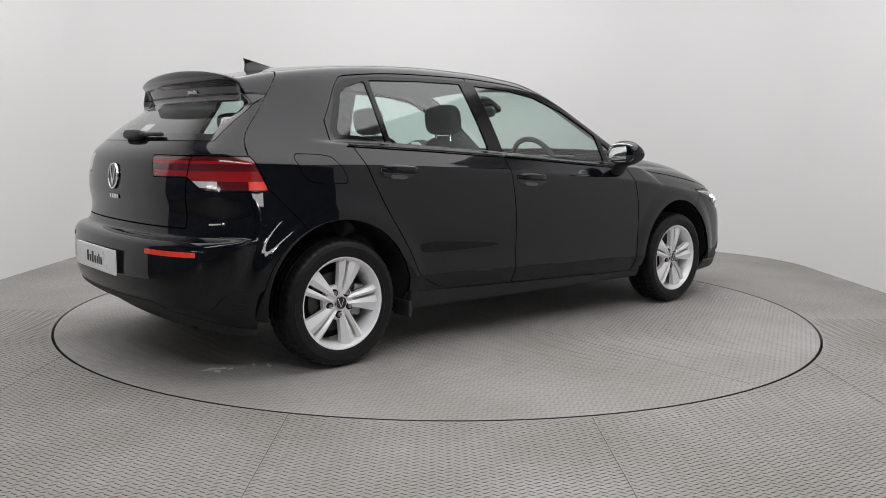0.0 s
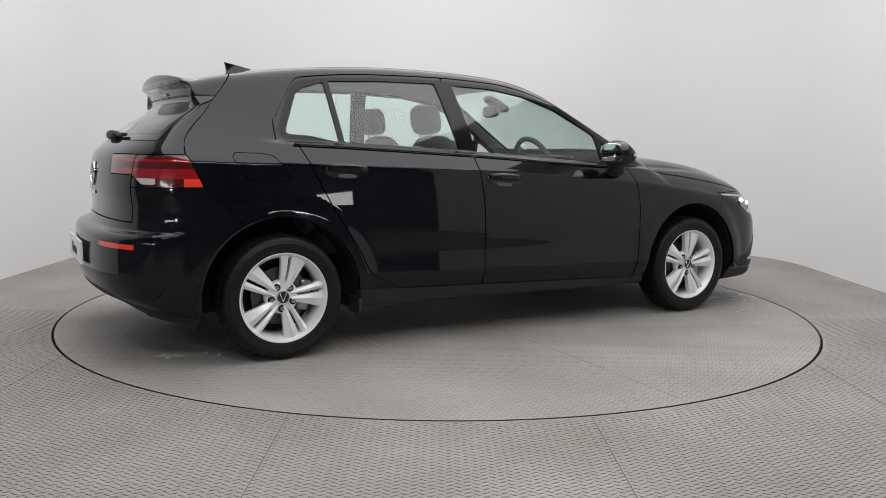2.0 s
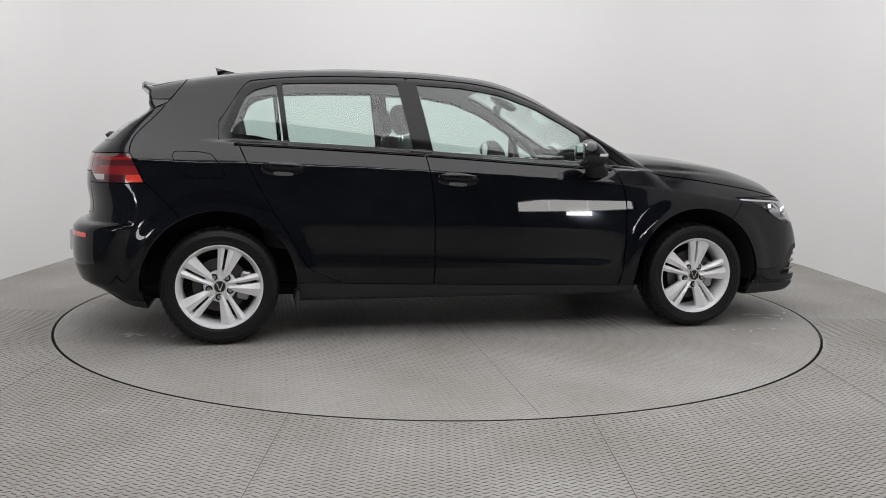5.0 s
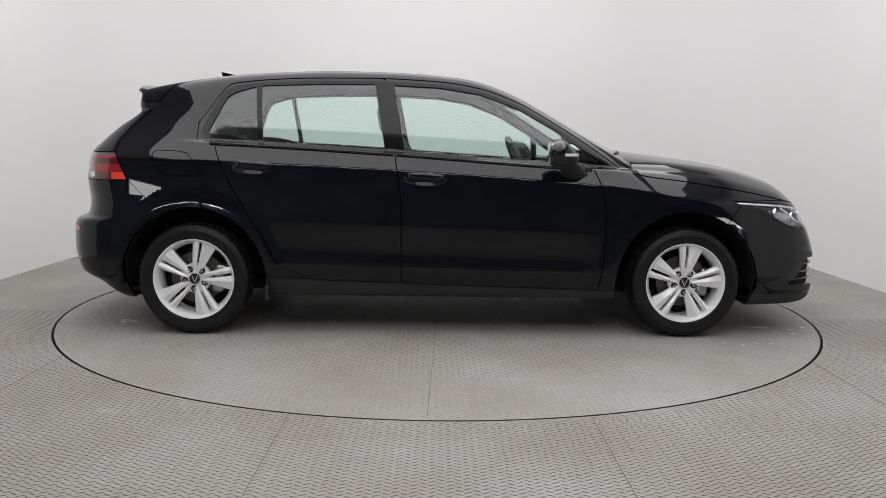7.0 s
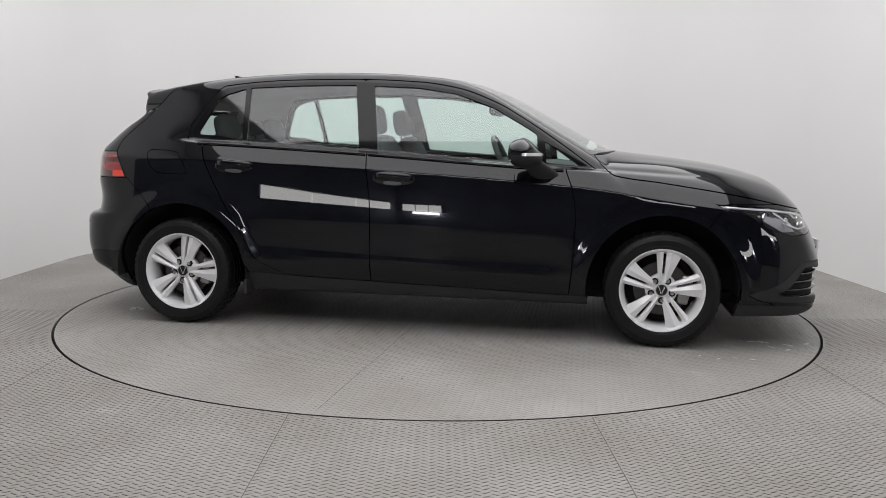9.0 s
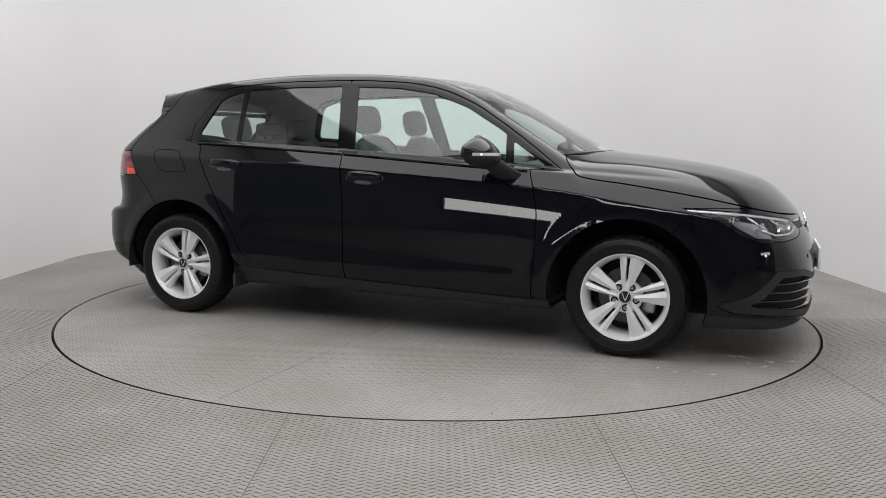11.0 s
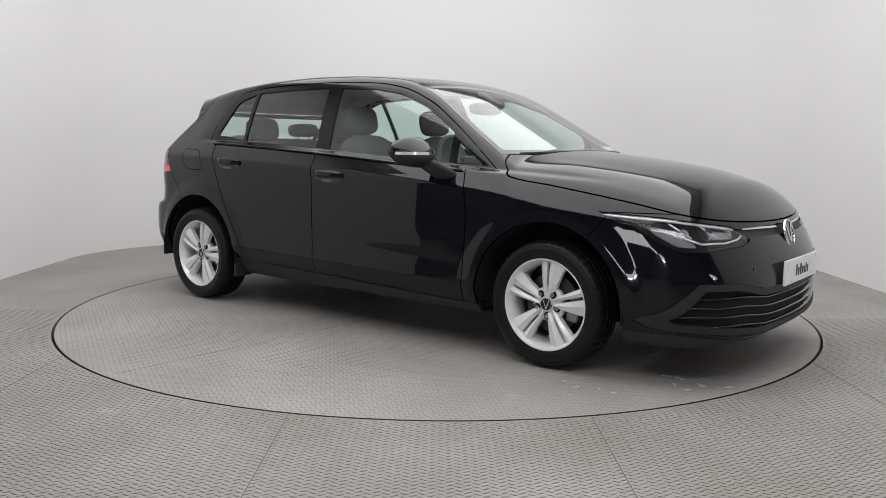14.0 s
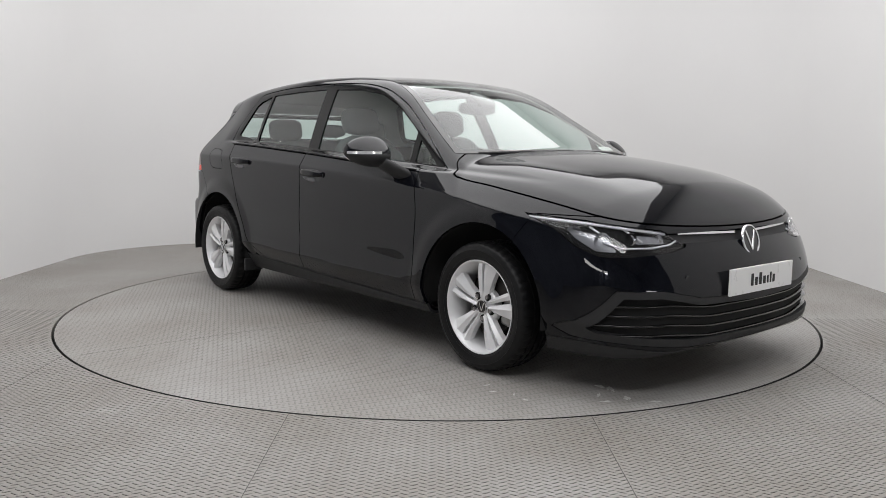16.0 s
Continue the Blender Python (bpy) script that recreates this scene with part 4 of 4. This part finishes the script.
def handle(x, z, hand, door):
    y = hand * (sw(x, z) - 0.001)
    tilt = -0.05
    m = Matrix.Translation((x, y, z)) @ Matrix.Rotation(tilt * -1, 4, "Y")
    bowl = blob(m @ Matrix.Translation((0.0, 0.0, -0.006)), (0.116, 0.006, 0.038), 3, 0.8)
    h = part("door_handle", bowl, GLOSS, door, "black door handle over a recess", True)
    bm = bmesh.new()
    n = 14
    rings = []
    for i in range(n + 1):
        t = i / n * 2 - 1
        px, py = 0.104 * t, hand * (0.034 * (1 - abs(t) ** 5) + 0.004)
        w = 0.019 * (1 - 0.35 * abs(t) ** 3)
        rings.append([bm.verts.new(m @ Vector((px, py + hand * 0.007 * math.cos(a), 0.010 + w * math.sin(a)))) for a in [2 * math.pi * k / 10 for k in range(10)]])
    for a, b in zip(rings, rings[1:]):
        for k in range(10):
            bm.faces.new((a[k], a[(k + 1) % 10], b[(k + 1) % 10], b[k]))
    bm.faces.new(rings[0])
    bm.faces.new(rings[-1])
    bmesh.ops.recalc_face_normals(bm, faces=bm.faces)
    part("grip", bm, PAINT, h, "black painted grip", True)
    # added lip whose grey colour stands for reflected light under the grip
    part("recess_shine", blob(m @ Matrix.Translation((-0.004, hand * 0.005, -0.026)) @ Matrix.Rotation(hand * 0.35, 4, "X"), (0.05, 0.004, 0.012), 3, 0.75), RECESS_SHINE, h, "grey lip painted pale for light caught in the recess", True)


for hand, (fd, rd) in zip((-1, 1), doors):
    handle(-0.088, 0.842, hand, fd)
    handle(-0.988, 0.893, hand, rd)


def door_mirror(hand, door):
    c = Matrix.Translation((0.605, hand * 0.965, 0.984))
    bm = bmesh.new()
    bmesh.ops.create_icosphere(bm, subdivisions=4, radius=1)
    for v in bm.verts:
        x, y, z = v.co
        # flat at the back for the glass, drawn out and dropping at the front, slimmer outboard
        px = max(x, -0.62) * 0.088 * (1 - 0.25 * z * (x > 0))
        pz = z * (0.074 - 0.016 * y) * (1 - 0.2 * max(x, 0))
        py = math.copysign(abs(y) ** 0.85, y) * 0.118
        v.co = c @ Vector((px - 0.02 * y, hand * py, pz + 0.006 * y - 0.012 * max(x, 0)))
    bmesh.ops.recalc_face_normals(bm, faces=bm.faces)
    up, lo = bm, bm.copy()
    for b, s in ((up, 1), (lo, -1)):
        bmesh.ops.bisect_plane(b, geom=b.verts[:] + b.edges[:] + b.faces[:], plane_co=(0, 0, 0.974), plane_no=(0, 0, s), clear_inner=True)
    top = part("door_mirror", up, PAINT, door, "black painted door mirror on a stalk", True)
    part("mirror_base", lo, MATT, top, "black plastic mirror underside", True)
    foot = bmesh.new()
    secs = []
    for t in (0.0, 0.35, 0.7, 1.0):
        p = Vector((0.635 + 0.07 * t, hand * (0.93 - 0.11 * t), 0.945 - 0.075 * t))
        rx, rz = 0.05 + 0.02 * t, 0.028 + 0.008 * t
        secs.append([foot.verts.new(p + Vector((rx * math.cos(a), 0, rz * math.sin(a)))) for a in [2 * math.pi * k / 14 for k in range(14)]])
    for a, b in zip(secs, secs[1:]):
        for k in range(14):
            foot.faces.new((a[k], a[(k + 1) % 14], b[(k + 1) % 14], b[k]))
    bmesh.ops.recalc_face_normals(foot, faces=foot.faces)
    part("mirror_foot", foot, MATT, top, "black mirror foot", True)
    g = blob(Matrix.Translation((0.548, hand * 0.965, 0.986)), (0.003, 0.095, 0.055), 3, 0.7)
    part("mirror_pane", g, MIRROR, top, "silver mirror glass", True)
    ind = bmesh.new()
    n = 12
    rr = []
    for i in range(n + 1):
        t = i / n
        a = radians(100 - 88 * t)
        p = Vector((0.605 + 0.0905 * math.sin(a) - 0.02 * math.cos(a), hand * (0.965 + 0.121 * math.cos(a)), 0.978))
        rr.append([ind.verts.new(p + Vector((0.003 * math.sin(a), hand * 0.003 * math.cos(a), dz))) for dz in (-0.007, 0.007)])
    for a, b in zip(rr, rr[1:]):
        ind.faces.new((a[0], b[0], b[1], a[1]))
    part("indicator", ind, material("indicator_lens", (0.7, 0.7, 0.7), 0.1, 0.3, 1), top, "clear indicator strip", True)


for hand, (fd, rd) in zip((-1, 1), doors):
    door_mirror(hand, fd)
    # bright-edged rail under the windows
    for x0, x1, door in ((-0.245, 0.80, fd), (-1.235, -0.26, rd)):
        pts = []
        for i in range(15):
            x = x0 + (x1 - x0) * i / 14
            z = float(belt_z(np.array(x))) - 0.004
            pts.append((x, hand * (sw(x, z - 0.02) - 0.006), z))
        part("window_seal", tube(pts, 0.004, 8), RUBBER, door, "gloss black window seal", True)

# roof aerial
fin = bmesh.new()
secs = []
for i in range(9):
    t = i / 8
    x = -1.18 - 0.16 * t
    hgt = 0.006 + 0.060 * t ** 1.1
    lean = -0.012 * t
    w = 0.026 * (1 - 0.3 * t)
    zb = float(top_z(np.array(x), np.array(0.0))) - 0.003
    secs.append([fin.verts.new(p) for p in ((x, -w, zb), (x + lean * 0.3, -w * 0.35, zb + hgt * 0.55), (x + lean, -0.003, zb + hgt), (x + lean, 0.003, zb + hgt), (x + lean * 0.3, w * 0.35, zb + hgt * 0.55), (x, w, zb))])
for a, b in zip(secs, secs[1:]):
    for k in range(5):
        fin.faces.new((a[k], a[k + 1], b[k + 1], b[k]))
fin.faces.new(secs[-1])
bmesh.ops.recalc_face_normals(fin, faces=fin.faces)
part("roof_aerial", fin, PAINT, car, "black shark-fin roof aerial", True).data.set_sharp_from_angle(angle=radians(50))

# rear wiper
part("rear_wiper", blob(Matrix.Translation((-1.925, 0.0, 1.05)) @ Matrix.Rotation(0.2, 4, "Y"), (0.03, 0.11, 0.024), 3, 0.7), MATT, car, "black rear wiper", True)


def face_at(y, z, front):
    """The x of the nose or tail surface at a height."""
    xs = np.linspace(2.3, 1.2, 900) if front else np.linspace(-2.25, -1.3, 900)
    f = body_f(np.stack([xs, np.full(900, y), np.full(900, z)], 1))
    return float(xs[np.argmax(f < 0)])


def number_plate(front):
    s = 1 if front else -1
    z0 = 0.466 if front else 0.482
    x0 = face_at(0, z0, front) + s * (0.012 if front else 0.012)
    base = part("number_plate", one_box(Matrix.Translation((x0, 0, z0)) @ Matrix.Rotation(0.0, 4, "Y"), (0.012, 0.52, 0.113), 0.003), WHITE_PLATE, car, "white plate with plain dark lettering bars")
    widths = [0.024, 0.026, 0.026, 0.026, 0.016, 0.016, 0.022]
    tall = [0.052, 0.034, 0.052, 0.034, 0.034, 0.046, 0.034]
    y = -s * (sum(widths) + 0.008 * 6) / 2
    for w, h in zip(widths, tall):
        part("bar", one_box(Matrix.Translation((x0 + s * 0.0065, y + s * w / 2, z0 - 0.026 + h / 2)), (0.002, w * 0.8, h), 0.0), INK, base, "black bar of lettering")
        y += s * (w + 0.008)
    if front:
        part("plate_holder", one_box(Matrix.Translation((x0 - 0.035, 0, z0 - 0.03)), (0.05, 0.36, 0.05), 0.008), MATT, base, "black plate holder")


number_plate(True)
number_plate(False)
emblem(car, Matrix.Translation((face_at(0, 0.625, True) + 0.008, 0, 0.625)) @ Matrix.Rotation(radians(90), 4, "Z") @ Matrix.Rotation(radians(-14), 4, "X"), 0.069)
emblem(car, Matrix.Translation((face_at(0, 0.858, False) - 0.004, 0, 0.858)) @ Matrix.Rotation(radians(-90), 4, "Z") @ Matrix.Rotation(radians(-4), 4, "X"), 0.062)
for k in range(4):
    z0 = 0.765
    part("badge_bar", one_box(Matrix.Translation((face_at(0, z0, False) - 0.003, 0.045 - 0.03 * k, z0)), (0.004, 0.022, 0.02), 0.001), CHROME, car, "small chrome badge bar")


def strip_on(front, y0, y1, z0, z1, tall, mat, name, parent, label, out=0.003, n=14, thick=0.006):
    """A narrow strip that follows the nose or tail surface."""
    bm = bmesh.new()
    s = 1 if front else -1
    rows = []
    for i in range(n + 1):
        t = i / n
        y, z = y0 + (y1 - y0) * t, z0 + (z1 - z0) * t
        rows.append([bm.verts.new((face_at(abs(y), z + dz, front) + s * o, y, z + dz)) for dz, o in ((-tall / 2, out - thick), (-tall / 2, out), (tall / 2, out), (tall / 2, out - thick))])
    for a, b in zip(rows, rows[1:]):
        for k in range(3):
            bm.faces.new((a[k], a[k + 1], b[k + 1], b[k]))
    bmesh.ops.recalc_face_normals(bm, faces=bm.faces)
    return part(name, bm, mat, parent, label)


bump_r = bpy.data.objects["rear_bumper"]
bump_f = bpy.data.objects["front_bumper"]
for hand in (-1, 1):
    strip_on(False, hand * 0.47, hand * 0.72, 0.556, 0.553, 0.022, RED_LIT, "fog_reflector", bump_r, "red rear reflector strip")
    strip_on(True, hand * 0.072, hand * 0.44, 0.662, 0.672, 0.009, CHROME, "chrome_strip", bump_f, "thin chrome grille strip", -0.002)
    part("parking_sensor", lathe([(0.0005, -0.001), (0.011, -0.001), (0.012, 0.002)], 16), PAINT, bump_f, "").matrix_basis = Matrix.Translation((face_at(0.47, 0.50, True), hand * 0.47, 0.50)) @ Matrix.Rotation(radians(90), 4, "Z")

# head lamp inside: light strip, reflector bowls, bars
LAMP_GLOW = material("lamp_strip", (0.85, 0.87, 0.9), 0.15, 0.4)
for lamp in [o for o in car.children if o.name.startswith("headlamp")]:
    hand = -1 if sum(v.co.y for v in lamp.data.vertices) < 0 else 1

    def nose(a, z, inset):
        """A point on the nose at a bearing and height, set back along the way."""
        ds = np.linspace(1.4, 0.3, 700)
        ca, sa = math.cos(radians(a)), math.sin(radians(a))
        P = np.stack([1.2 + ds * ca, ds * sa, np.full(700, z)], 1)
        d = ds[np.argmax(body_f(P) < 0)] - inset
        return Vector((1.2 + d * ca, hand * d * sa, z))
    part("light_strip", tube([nose(a, z - 0.010, 0.008) for a, z in ((65, 0.736), (58, 0.730), (50, 0.722), (42, 0.706), (35, 0.690), (31, 0.680))], 0.0055, 8), LAMP_GLOW, lamp, "slim bright light strip", True)
    part("lower_strip", tube([nose(a, z, 0.012) for a, z in ((46, 0.642), (42, 0.618), (35, 0.618), (30, 0.628), (28, 0.642))], 0.0045, 8), LAMP_GLOW, lamp, "slim bright lower strip", True)
    for a, z, r in ((53, 0.668, 0.036), (46.5, 0.645, 0.036), (40, 0.655, 0.026), (33.5, 0.652, 0.024)):
        p = nose(a, z, 0.022)
        b = lathe([(0.003, 0.02), (r * 0.5, 0.012), (r * 0.85, 0.0), (r, -0.012)], 24)
        ob = part("reflector_bowl", b, CHROME, lamp, "chrome reflector bowl", True)
        ob.matrix_basis = Matrix.Translation(p) @ Matrix.Rotation(radians(90) + hand * radians(25), 4, "Z")
    for a in (47, 40):
        part("lamp_bar", tube([nose(a + 2, 0.70, 0.02), nose(a - 3, 0.64, 0.02)], 0.005, 6), LAMP_GLOW, lamp, "bright lamp bar", True)

# windscreen wipers at the cowl
for y0, y1 in ((-0.55, 0.05), (0.0, 0.55)):
    pts = []
    for i in range(9):
        y = y0 + (y1 - y0) * i / 8
        pts.append((0.945 + 0.13 * (1 - (y / 0.62) ** 2), y, 0.992 - 0.04 * y * y))
    part("windscreen_wiper", tube(pts, 0.008), MATT, car, "black windscreen wiper", True)


# ---- cabin ----
def seat(x, y, rear=False):
    bm = blob(Matrix.Translation((x, y, 0.52)), (0.26, 0.25, 0.085), 3, 0.6)
    s = part("seat", bm, FABRIC, car, "charcoal fabric car seat", True)
    lean = Matrix.Translation((x - 0.25, y, 0.775)) @ Matrix.Rotation(radians(-17), 4, "Y")
    part("backrest", blob(lean, (0.075, 0.245, 0.31), 3, 0.6), FABRIC, s, "fabric backrest", True)
    hd = Matrix.Translation((x - 0.375, y, 1.16)) @ Matrix.Rotation(radians(-10), 4, "Y")
    part("headrest", blob(hd, (0.05, 0.13, 0.085), 3, 0.6), FABRIC, s, "fabric headrest", True)
    for d in (-0.06, 0.06):
        part("headrest_post", tube([(x - 0.37, y + d, 1.02), (x - 0.375, y + d, 1.12)], 0.006), CHROME, s, "")


for y in (-0.37, 0.35):
    seat(0.06, y)
bench = part("rear_seat", blob(Matrix.Translation((-0.85, 0, 0.52)), (0.28, 0.64, 0.09), 3, 0.5), FABRIC, car, "charcoal fabric rear bench", True)
part("bench_back", blob(Matrix.Translation((-1.13, 0, 0.78)) @ Matrix.Rotation(radians(-20), 4, "Y"), (0.08, 0.63, 0.27), 3, 0.5), FABRIC, bench, "", True)
for y in (-0.37, 0.0, 0.37):
    part("headrest", blob(Matrix.Translation((-1.24, y, 1.11)) @ Matrix.Rotation(radians(-12), 4, "Y"), (0.045, 0.125, 0.075 if y else 0.045), 3, 0.55), FABRIC, bench, "", True)
    for d in (-0.05, 0.05):
        part("headrest_post", tube([(-1.22, y + d, 0.98), (-1.24, y + d, 1.07)], 0.006), CHROME, bench, "")
dash = part("dashboard", blob(Matrix.Translation((0.80, 0, 0.78)) @ Matrix.Rotation(radians(8), 4, "Y"), (0.24, 0.68, 0.15), 3, 0.6), TRIM_IN, car, "dark grey dashboard", True)
part("instrument_screen", one_box(Matrix.Translation((0.62, -0.30, 0.915)) @ Matrix.Rotation(radians(-20), 4, "Y"), (0.02, 0.52, 0.10), 0.006), GLOSS, dash, "dark instrument screen")
part("parcel_shelf", one_box(Matrix.Translation((-1.52, 0, 0.93)), (0.42, 1.1, 0.02), 0.006), TRIM_IN, car, "dark parcel shelf")
bm = bmesh.new()
R1, R2 = 0.178, 0.016
ring = []
for k in range(36):
    a = 2 * math.pi * k / 36
    ring.append([bm.verts.new((R2 * math.sin(b), (R1 + R2 * math.cos(b)) * math.cos(a), (R1 + R2 * math.cos(b)) * math.sin(a))) for b in [2 * math.pi * j / 10 for j in range(10)]])
for k in range(36):
    for j in range(10):
        bm.faces.new((ring[k][j], ring[(k + 1) % 36][j], ring[(k + 1) % 36][(j + 1) % 10], ring[k][(j + 1) % 10]))
bmesh.ops.recalc_face_normals(bm, faces=bm.faces)
wheel_m = Matrix.Translation((0.46, -0.37, 0.90)) @ Matrix.Rotation(radians(-24), 4, "Y")
st = part("steering_wheel", bm, TRIM_IN, car, "black three-spoke steering wheel", True)
st.matrix_basis = wheel_m
part("boss", blob(I4, (0.03, 0.075, 0.06), 2, 0.7), TRIM_IN, st, "", True)
for q in ((0, -0.17, 0), (0, 0.17, 0), (0, 0, -0.17)):
    part("spoke", tube([(0, 0, 0), q], 0.014, 6), TRIM_IN, st, "", True)
part("column", tube([(0.46, -0.37, 0.90), (0.72, -0.37, 0.80)], 0.035), TRIM_IN, car, "")
mir = part("interior_mirror", blob(Matrix.Translation((0.36, -0.0, 1.235)) @ Matrix.Rotation(radians(-12), 4, "Z"), (0.02, 0.125, 0.037), 3, 0.6), TRIM_IN, car, "black interior mirror", True)
part("mirror_stem", tube([(0.37, 0, 1.25), (0.41, 0, 1.285)], 0.012), TRIM_IN, mir, "")
part("sensor_cover", blob(Matrix.Translation((0.40, 0, 1.285)) @ Matrix.Rotation(radians(28), 4, "Y"), (0.09, 0.06, 0.022), 3, 0.6), GLOSS, mir, "", True)
for hand, (fd, rd) in zip((-1, 1), doors):
    for x0, x1, door in ((-0.20, 0.82, fd), (-1.10, -0.27, rd)):
        xc = (x0 + x1) / 2
        zc = float(belt_z(np.array(xc))) - 0.16
        part("door_card", one_box(Matrix.Translation((xc, hand * 0.725, zc)) @ Matrix.Rotation(0.055, 4, "Y"), (x1 - x0, 0.05, 0.28), 0.015), TRIM_IN, door, "dark inner door panel")
part("tax_sticker", one_box(Matrix.Translation((0.0, 0.0, 0.0)), (0.002, 0.10, 0.06), 0.0), WHITE_PLATE, car, "small pale paper sticker").matrix_basis = Matrix.Translation((0.93, 0.50, 1.005)) @ Matrix.Rotation(radians(-61), 4, "Y")


# small marks on the tail
x0 = face_at(0.0, 1.255, False)
for k in range(5):
    part("script_bar", one_box(Matrix.Translation((x0 - 0.002, 0.0 - 0.02 * k - 0.10, 1.252 + 0.004 * (k % 2))), (0.003, 0.014, 0.012 + 0.006 * (k % 3 == 0)), 0.0), WHITE_PLATE, car, "small pale lettering bar")
strip_on(False, -0.16, 0.16, 1.284, 1.284, 0.012, RED_DARK, "brake_light", bpy.data.objects["tailgate"], "dark red high brake light")
part("window_sticker", one_box(I4, (0.002, 0.10, 0.05), 0.0), WHITE_PLATE, car, "small pale window sticker").matrix_basis = Matrix.Translation((face_at(0.03, 1.085, False) + 0.012, 0.03, 1.085)) @ Matrix.Rotation(radians(52), 4, "Y")

part("wiper_blade", tube([(face_at(abs(y), 1.052, False) - 0.022, y, 1.052) for y in (0.1, 0.0, -0.1, -0.2, -0.3)], 0.009), MATT, car, "black wiper blade", True)


def grille_bar(z0, reach):
    """A gloss bar across the lower grille that steps up towards its ends."""
    bm = bmesh.new()
    rows = []
    n = 44
    for i in range(n + 1):
        y = reach * (2 * i / n - 1)
        z = z0 + 0.022 * float(step(np.array(abs(y)), 0.30, 0.58))
        x = face_at(abs(y), z, True)
        rows.append([bm.verts.new(p) for p in ((x - 0.045, y, z - 0.004), (x - 0.012, y, z - 0.005), (x - 0.008, y, z), (x - 0.012, y, z + 0.005), (x - 0.045, y, z + 0.004))])
    for a, b in zip(rows, rows[1:]):
        for k in range(4):
            bm.faces.new((a[k], a[k + 1], b[k + 1], b[k]))
    bmesh.ops.recalc_face_normals(bm, faces=bm.faces)
    part("grille_bar", bm, GLOSS, bump_f, "gloss black grille bar", True)


for z0, reach in ((0.250, 0.795), (0.290, 0.80), (0.330, 0.775), (0.370, 0.75), (0.405, 0.725)):
    grille_bar(z0, reach)
for y in (-0.24, -0.12, 0.0, 0.12, 0.24):
    part("grille_web", one_box(Matrix.Translation((face_at(abs(y), 0.32, True) - 0.04, y, 0.32)), (0.02, 0.008, 0.18), 0.001), MATT, bump_f, "black grille web")


def motions():
    rows = [(t, pose(0, 0, 0, 0, 0, 40.49 - 5.6413 * t)) for t in (0.0, 4.0, 8.0, 12.0, 16.0)]
    walk(turntable, rows)
    off = Matrix.Translation((-0.0016, -0.02, 0.001))
    walk(car, [(t, m @ off) for t, m in rows])


motions()
